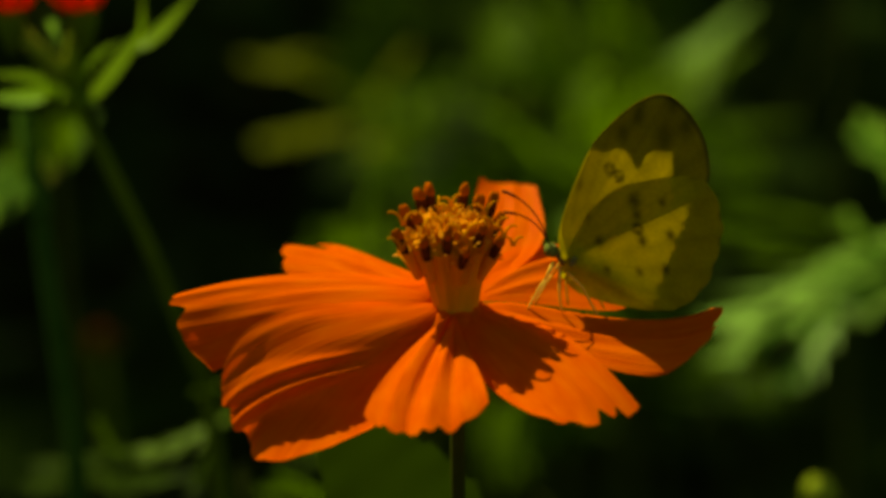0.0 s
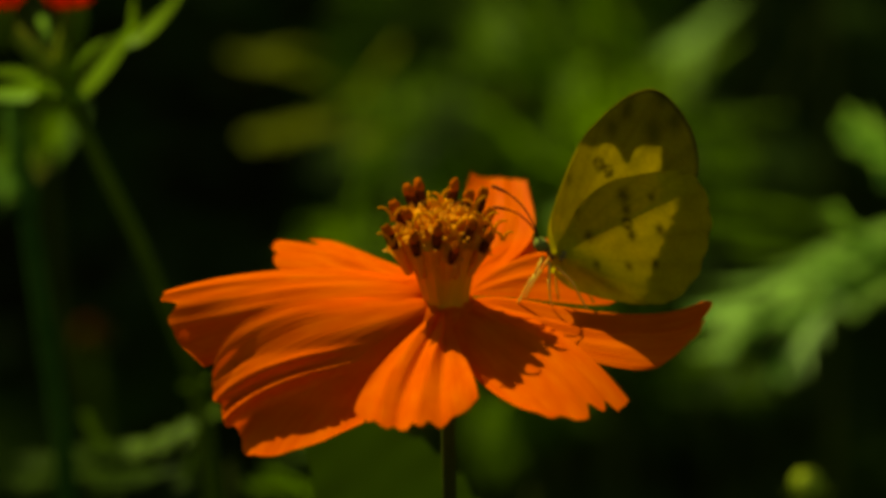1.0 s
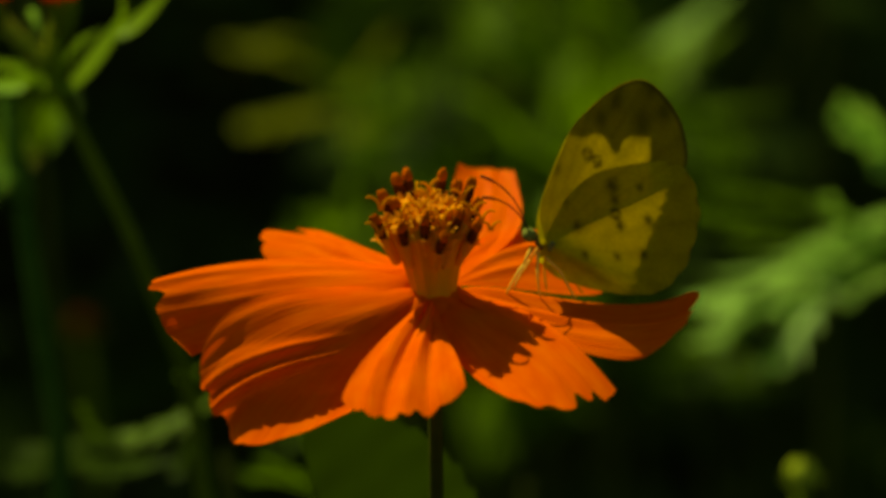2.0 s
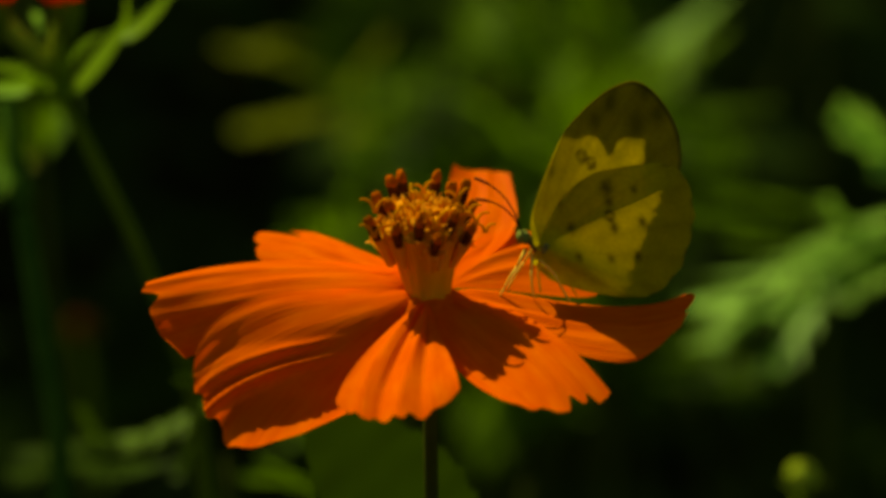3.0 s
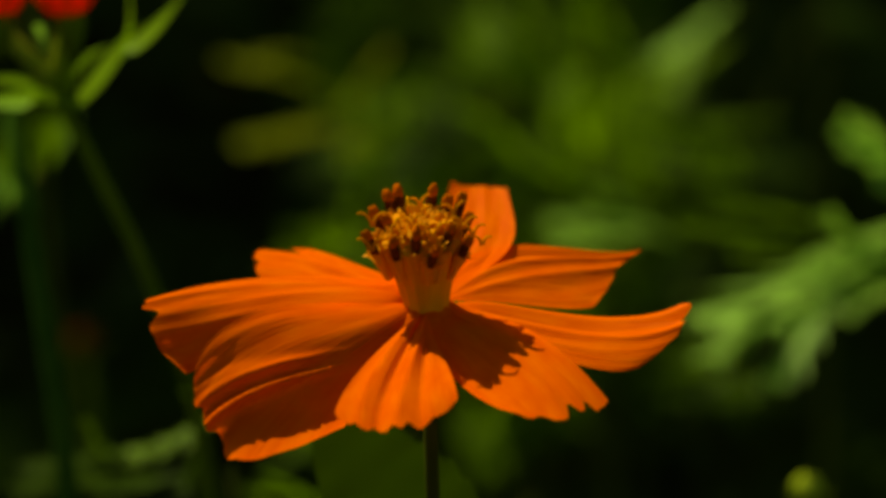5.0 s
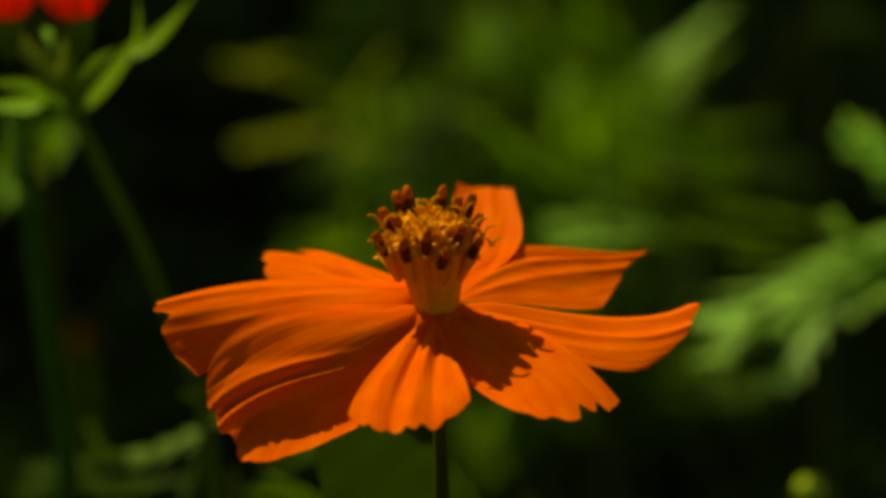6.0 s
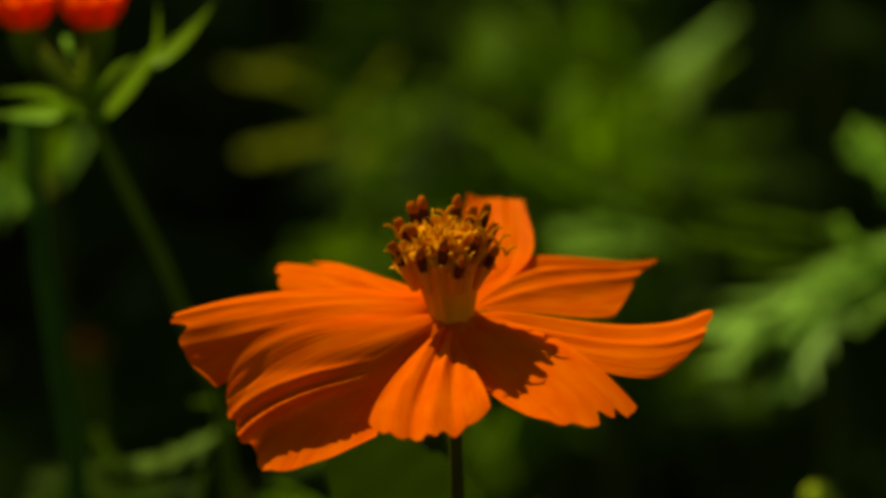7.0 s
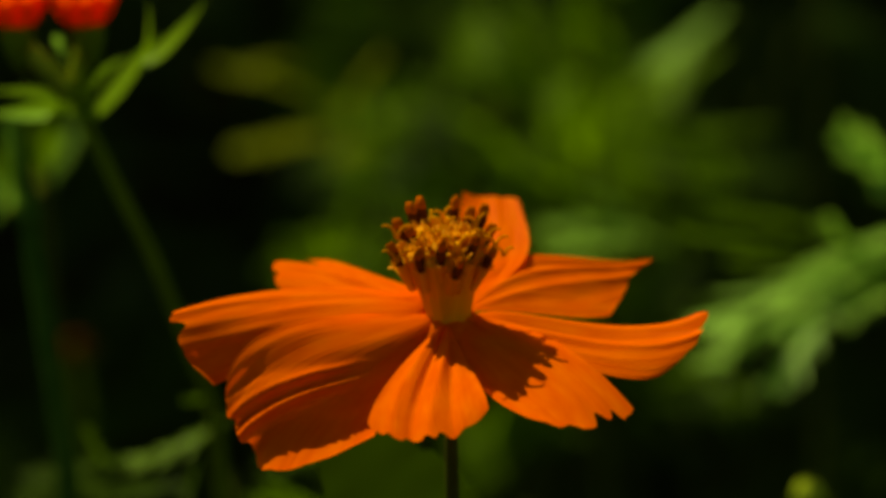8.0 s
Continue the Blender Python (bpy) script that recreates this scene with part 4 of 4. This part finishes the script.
frond(far, (0.03, 0.60), [
        ((0.0357, 0.5095, 0.3195), (0.0248, 0.5080, 0.3266), (0.0124, 0.5037, 0.3266), 0.0036),
        ((0.0604, 0.5089, 0.3180), (0.0478, 0.5089, 0.3287), (0.0354, 0.5066, 0.3337), 0.0036),
        ((0.0805, 0.5129, 0.3281), (0.0647, 0.5118, 0.3359), (0.0492, 0.5097, 0.3415), 0.0034),
        ((0.0527, 0.5210, 0.3481), (0.0448, 0.5219, 0.3608), (0.0430, 0.5226, 0.3734), 0.0036),
        ((0.0094, 0.5089, 0.3180), (-0.0045, 0.5077, 0.3259), (-0.0182, 0.5040, 0.3273), 0.0034),
        ((0.0063, 0.5182, 0.3410), (-0.0075, 0.5164, 0.3473), (-0.0228, 0.5123, 0.3479), 0.0034)], LEAF, (-0.2, -0.6, 1))
sprig = leafy_plant((-0.022, 0.14), (-0.030, 0.115, 0.425), [])
frond(sprig, (-0.022, 0.14), [
        ((-0.0318, 0.1250, 0.4294), (-0.0383, 0.1225, 0.4260), (-0.0487, 0.1200, 0.4234), 0.0010),
        ((-0.0341, 0.1250, 0.4339), (-0.0355, 0.1225, 0.4339), (-0.0381, 0.1200, 0.4349), 0.0006)], LEAF)
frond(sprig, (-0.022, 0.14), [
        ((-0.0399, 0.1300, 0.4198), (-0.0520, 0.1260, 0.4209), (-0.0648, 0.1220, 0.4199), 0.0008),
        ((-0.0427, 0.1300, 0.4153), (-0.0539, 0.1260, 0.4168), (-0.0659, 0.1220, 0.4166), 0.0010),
        ((-0.0516, 0.1300, 0.4183), (-0.0523, 0.1260, 0.4241), (-0.0537, 0.1220, 0.4296), 0.0006)], HALF_SHADED_LEAF)
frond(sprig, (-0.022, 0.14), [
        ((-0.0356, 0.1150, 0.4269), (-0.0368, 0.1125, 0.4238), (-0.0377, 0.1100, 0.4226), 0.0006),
        ((-0.0378, 0.1150, 0.4236), (-0.0446, 0.1125, 0.4224), (-0.0512, 0.1100, 0.4228), 0.0007)], HALF_SHADED_LEAF)
leafy_plant((-0.075, 0.24), (-0.072, 0.225, 0.47), [
    ((-0.0640, 0.2100, 0.4500), (-0.0745, 0.2000, 0.4420), LEAF, 6, UP, 0.6),
    ((-0.0700, 0.2100, 0.4420), (-0.0830, 0.2050, 0.4330), PALE_LEAF, 7, UP, 0.6)])


def lone_stem():
    foot = Vector((-0.045, 0.09, 0))
    s = thing("plant_stem", foot, "upright green plant stem, coloured dark for shade", "stem")
    pts = [Vector((-0.045, 0.09, -0.02)) - foot, Vector((-0.0543, 0.1030, 0.4345)) - foot, Vector((-0.0598, 0.1162, 0.4672)) - foot, Vector((-0.062, 0.121, 0.48)) - foot]
    part("stalk", tube(bmesh.new(), pts, [0.0019, 0.0016, 0.0015, 0.0013], 10), DIMMED_STALK, s)
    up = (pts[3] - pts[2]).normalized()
    part("node", tube(bmesh.new(), [pts[2] + up * q for q in (-0.003, 0, 0.003)], [0.0017, 0.0021, 0.0016], 10), DIMMED_STALK, s)


lone_stem()


def bud_plant(foot, top, r, material, label, category="flower bud"):
    f = Vector((*foot, 0))
    b = thing("flower_bud", f, label, category)
    t = Vector(top) - f
    part("stem", tube(bmesh.new(), arc((0, 0, -0.02), t * 0.5 + Vector((0.004, 0, 0)), t, 14), [0.0011] * 15, 8), STALK, b)
    n = 9
    prof = [(math.sin(math.pi * (0.08 + 0.86 * i / n)) ** 0.8) for i in range(n + 1)]
    rows = [[t + Vector((r * q * (1 + 0.06 * math.cos(7 * a)) * math.cos(a), r * q * (1 + 0.06 * math.cos(7 * a)) * math.sin(a), r * (-0.9 + 2.0 * i / n)))
             for a in (2 * math.pi * k / 42 for k in range(43))] for i, q in enumerate(prof)]
    part("bud", sheet(rows), material, b)
    for k in range(6):
        a = k * math.pi / 3
        bm = bmesh.new()
        lobe(bm, t + Vector((0.5 * r * math.cos(a), 0.5 * r * math.sin(a), -0.9 * r)), (math.cos(a), math.sin(a), 0.8), 1.5 * r, 0.25 * r, 0.2, 0.2)
        part("sepal", bm, STALK, b)
    return b


bud_plant((0.062, 0.125), (0.0584, 0.1184, 0.4192), 0.0023, BUD, "yellow green unopened flower bud on a thin stem")
bud_plant((-0.085, 0.40), (-0.0829, 0.3811, 0.3297), 0.0030, SHADED_BUD, "small orange flower bud in deep shade")


def broad_leaf():
    foot = Vector((0.02, 0.03, 0))
    b = thing("broad_leaf", foot, "broad green toothed leaf, coloured for shade, on a stalk below the flower", "leaf")
    a, tip = Vector((0.0071, 0.0320, 0.4456)) - foot, Vector((-0.0133, 0.0260, 0.4743)) - foot
    m, n = facing(a, tip, (0, -1, 0.35))
    rows = []
    for i in range(81):
        u = i / 80
        w = 0.25 * n * math.sin(math.pi * min(1, 0.06 + 0.94 * u)) ** 0.75 + 0.0002
        tooth = 1 - 0.10 * (1 - (9 * u) % 1)
        rows.append([Vector((k * w * (tooth if abs(k) == 1 else 1), u * n, -0.03 * n * u * u + 0.10 * w * abs(k) + 0.0002 * math.sin(40 * u) * abs(k)))
                     for k in (-1, -0.66, -0.33, 0, 0.33, 0.66, 1)])
    part("blade", sheet(rows), DEEP_SHADED_LEAF, b, at=m)
    part("stalk", tube(bmesh.new(), arc((0, 0, -0.02), (0.006, -0.004, 0.24), a, 14), [0.0015] * 15, 8), SHADED_STEM, b)


broad_leaf()


# ---------------------------------------------------------------- the leafy stand further back
def stand():
    rng = random.Random(21)
    kinds = (LEAF, LEAF, LEAF, SHADED_LEAF)
    for k in range(26):
        y = 0.50 + 1.1 * (k / 31) ** 1.3
        x = rng.uniform(-0.036, 0.085) * (0.35 + y)
        tall = max(0.06, 0.66 - 0.33 * (y + 0.35)) * rng.uniform(0.85, 1.08)
        leaves = []
        for j in range(11):
            z = tall * rng.uniform(0.68, 1.0)
            a = rng.uniform(0, 2 * math.pi)
            o = Vector((math.cos(a), math.sin(a), 0))
            root = Vector((x, y, z)) + o * rng.uniform(0.01, 0.03)
            tip = root + o * rng.uniform(0.025, 0.05) + Vector((0, 0, rng.uniform(-0.01, 0.025)))
            leaves.append((root, tip, rng.choice(kinds), rng.randrange(9), (rng.uniform(-0.5, 0.5), rng.uniform(-1.2, 0), 0.8), rng.uniform(0.8, 1.1)))
        # the bed is bare at both ends of its last rows
        leaves = [q for q in leaves if min(q[0].x, q[1].x) > -0.044 * (0.35 + y) and q[1].x < 0.094 * (0.35 + q[1].y)]
        leaves = [q for q in leaves if q[1].x < 0.055 * (0.35 + y) or 0.648 - q[1].z < 0.44 * (0.35 + y)]
        leafy_plant((x, y), (x + rng.uniform(-0.01, 0.01), y, tall), leaves, "leafy green cosmos plant in the dim flower bed")
    # low plants whose shade is already in their leaf colour
    for k in range(10):
        y = 0.62 + 0.08 * k
        x = (0.095 + 0.05 * ((3 * k) % 10) / 10) * (0.35 + y)
        tall = max(0.06, 0.66 - 0.33 * (y + 0.35))
        leaves = []
        for j in range(10):
            a = rng.uniform(0, 2 * math.pi)
            o = Vector((math.cos(a), math.sin(a), 0))
            root = Vector((x, y, tall * rng.uniform(0.55, 1.0))) + o * rng.uniform(0.01, 0.03)
            leaves.append((root, root + o * rng.uniform(0.025, 0.05), SHADED_LEAF, rng.randrange(9), (rng.uniform(-0.5, 0.5), rng.uniform(-1.2, 0), 0.8), 1.0))
        leafy_plant((x, y), (x, y, tall), leaves, "low green cosmos plant coloured for deep shade")


stand()


def undergrowth():
    """Low leaves that cover the bed, too many to count."""
    rng = random.Random(8)
    bm = bmesh.new()
    for k in range(2600):
        y = rng.uniform(0.70, 2.7)
        x = rng.uniform(-0.16, 0.16) * (0.8 + 1.3 * y)
        z = rng.uniform(0.01, max(0.05, 0.34 - 0.26 * y))
        a = rng.uniform(0, 2 * math.pi)
        size = rng.uniform(0.02, 0.055)
        n = Vector((rng.uniform(-0.6, 0.6), rng.uniform(-0.8, 0.4), 1)).normalized()
        way = Vector((math.cos(a), math.sin(a), 0))
        way = (way - n * way.dot(n)).normalized()
        lobe(bm, (x, y, z), way, size, size * rng.uniform(0.14, 0.26), 0.25, 0.2, n, 4)
    # much of this mat's shade comes from its darkened leaf colour
    ob = new("undergrowth", mesh_of("undergrowth", bm, SHADED_LEAF))
    tagged(ob, "low dim green leaves covering the flower bed", "undergrowth", kind="stuff")


undergrowth()


def unseen_shade_tree():
    """An added tree, never in view, whose crown keeps the sun off the bed behind the flower."""
    foot = Vector((-0.87, 4.2, 0))
    t = thing("unseen_shade_tree", foot, "unseen leafy green tree added to shade the flower bed", "tree")
    t.matrix_basis = t.matrix_basis @ Matrix.Rotation(radians(-7.5), 4, "Z")
    pts = [Vector((0.04 * math.sin(q * 2), 0.03 * math.cos(q * 3), q)) for q in (-0.1, 0.3, 0.8, 1.3, 1.8, 2.3)]
    part("trunk", tube(bmesh.new(), pts, [0.13, 0.11, 0.095, 0.08, 0.065, 0.05], 12), BARK, t)
    rng = random.Random(4)
    for k in range(9):
        a = 2 * math.pi * k / 9 + rng.uniform(-0.2, 0.2)
        o = Vector((math.cos(a), math.sin(a), 0))
        z = 1.3 + 0.1 * k
        part("limb", tube(bmesh.new(), arc((0, 0, z), o * 0.6 + Vector((0, 0, z + 0.35)), o * 1.25 + Vector((0, 0, z + 0.5)), 8), [0.04 - 0.0042 * i for i in range(9)], 8), BARK, t)
    bm = bmesh.new()
    count = 0
    while count < 13000:
        d = Vector((rng.uniform(-1, 1), rng.uniform(-1, 1), rng.uniform(-1, 1)))
        if d.length > 1 or noise.noise(d * 3.1) < -0.25 + 0.25 * (d.length - 0.6):
            continue
        count += 1
        c = Vector((d.x * 1.5, d.y * 1.65, 2.35 + d.z * 0.75))
        n = Vector((rng.uniform(-1, 1), rng.uniform(-1, 1), 1)).normalized()
        way = n.orthogonal()
        way.rotate(Matrix.Rotation(rng.uniform(0, 6.28), 3, n))
        lobe(bm, c, way, rng.uniform(0.07, 0.13), rng.uniform(0.022, 0.036), 0.2, 0.1, n, 4)
    part("crown", bm, LEAF, t)


unseen_shade_tree()


# ---------------------------------------------------------------- what moves
CENTRE = Vector((0, 0, HEAD))
AHEAD = Vector((0, math.cos(radians(22)), -math.sin(radians(22))))
RISE = Vector((0, math.sin(radians(22)), math.cos(radians(22))))
# seconds, millimetres in x, y and z, degrees about x, y and z
SWAY = ((0.0, 3.26, -2.14, 0.58, 0.69, 0.87, 0.45), (0.5, 4.22, -1.28, 0.06, 1.2, 1.11, 0.23), (1.0, 3.44, -1.04, 0.03, 0.74, 0.67, 0.3),
        (1.5, 3.1, -0.3, -0.26, 0.63, 0.97, 0.28), (3.0, 1.51, -1.47, 0.28, 0.69, 0.9, 0.11), (3.5, 1.51, -1.9, 0.46, 1.09, 1.06, -0.07),
        (4.0, -0.1, -2.77, 0.96, 0.13, -0.47, 2.7), (4.5, 0.0, 0.0, 0.0, 0.0, 0.0, 0.0), (6.0, 0.92, 2.48, -1.32, 0.14, -0.03, 0.56),
        (6.5, 1.29, 2.71, -2.15, 0.75, 0.35, 1.72), (7.0, 1.52, 4.56, -2.39, -0.24, -0.16, 1.55), (7.5, 1.44, 6.39, -3.51, 0.51, 0.18, 0.57),
        (8.0, 2.02, 6.66, -3.58, 0.35, 0.4, 1.7))
# seconds, millimetres sideways, millimetres up
PLANT_SWAY = ((0.0, 0.48, 0.45), (0.5, 0.9, 0.38), (1.0, 0.86, 0.19),
        (1.5, 0.19, 0.04), (3.0, 0.64, -0.04), (3.5, 0.88, 0.24),
        (4.0, 0.54, -0.13), (4.5, 0.0, 0.0), (6.0, 1.0, -0.22),
        (6.5, 1.47, -0.4), (7.0, 2.42, -0.35), (7.5, 2.45, -0.49),
        (8.0, 2.5, -0.51))


def sway(x, y, z, rx, ry, rz):
    """The flower's move about the middle of its head."""
    return Matrix.Translation(CENTRE) @ pose(x * MM, y * MM, z * MM, rx, ry, rz) @ Matrix.Translation(-CENTRE)


X = Vector((1, 0, 0))


def posture(head, tail, back):
    """The butterfly's pose with its head at a place, its tail and its back towards the given ways."""
    a = Vector(tail).normalized()
    b = (Vector(back) - a * a.dot(Vector(back))).normalized()
    own = Vector((-AXIS.z, 0, AXIS.x))
    turn = Matrix((a, b, a.cross(b))).transposed() @ Matrix((AXIS, own, AXIS.cross(own)))
    m = turn.to_4x4()
    m.translation = Vector(head) - turn @ Vector((-1.3, 0, 1.5)) * MM
    return m


def flap(degrees, side):
    """A wing opened by so many degrees from upright, round the body's axis."""
    o = Vector((-0.2, 0, 0.9)) * MM
    return Matrix.Translation(o) @ Matrix.Rotation(radians(-side * degrees), 4, AXIS) @ Matrix.Translation(-o)


def motions():
    walk(flower, [(t, sway(*move)) for t, *move in SWAY])
    home = neighbour.matrix_basis.copy()
    walk(neighbour, [(t, Matrix.Translation(Vector((a * MM, 0, 0)) + RISE * b * MM) @ home) for t, a, b in PLANT_SWAY])
    seat = pose(0.0119, 0.0026, 0.5047, -11, 0, 2)
    rows = [(t, sway(*move) @ seat @ pose(0, 0, 0, 0, 2.2 if t == 3.5 else 0, 0)) for t, *move in SWAY if t <= 3.5]
    rows += [(3.6, pose(0.0146, 0.003, 0.5035, -14, 4, 6)), (3.7, posture((0.0197, 0.002, 0.5041), 0.97 * X - 0.15 * RISE, 0.65 * RISE - 0.76 * AHEAD)),
             (3.8, posture((0.0389, 0.004, 0.5138), -0.22 * X - RISE, AHEAD + 0.25 * X)), (3.9, posture((0.0415, 0.006, 0.5137), 0.12 * X - RISE, X + 0.1 * RISE)),
             (4.0, posture((0.0559, 0.008, 0.5208), 0.28 * X - 0.8 * RISE + 0.6 * AHEAD, 0.8 * AHEAD + 0.6 * RISE)), (4.1, pose(0.0850, 0.015, 0.5250, 0, 20, 20)),
             (4.5, pose(0.22, 0.06, 0.62, 0, 0, 30)), (5.0, pose(0.15, -0.1, 0.86, 0, 0, 80)), (5.5, pose(-0.15, -0.1, 0.82, 0, 0, 140)), (5.9, pose(-0.18, 0.0, 0.60, 0, 0, 160)),
             (6.1, posture((-0.0637, 0.002, 0.4854), -RISE, X)), (6.2, posture((-0.0609, 0.0, 0.4993), 0.1 * X - 0.75 * RISE - 0.66 * AHEAD, RISE - AHEAD)), (6.3, pose(-0.0800, -0.020, 0.5150, 0, 20, 10)),
             (6.4, pose(-0.0470, -0.0360, 0.5495, 10, 30, 30)), (6.5, pose(-0.0300, -0.0330, 0.5535, 0, 30, 40)), (6.6, pose(-0.015, -0.025, 0.5750, 0, 0, 60)),
             (7.0, pose(0.1, 0.1, 0.75, 0, 0, 60)), (8.0, pose(0.3, 0.3, 1.0, 0, 0, 60))]
    walk(fly, rows)
    beats = [(0.0, 0.0), (3.5, 0.0), (3.57, 2), (3.63, 12), (3.7, 50), (3.8, 70), (3.9, 6), (3.96, 66), (4.04, 88), (4.1, 10)]
    beats += [(4.2 + 0.1 * k, 70 if k % 2 == 0 else 10) for k in range(38)] + [(8.0, 10)]
    for ob in fly.children:
        if ob.name.startswith(("forewing", "hindwing")):
            side = -1 if ob.data.vertices[len(ob.data.vertices) // 2].co.y < 0 else 1
            walk(ob, [(t, flap(a, side)) for t, a in beats])


motions()
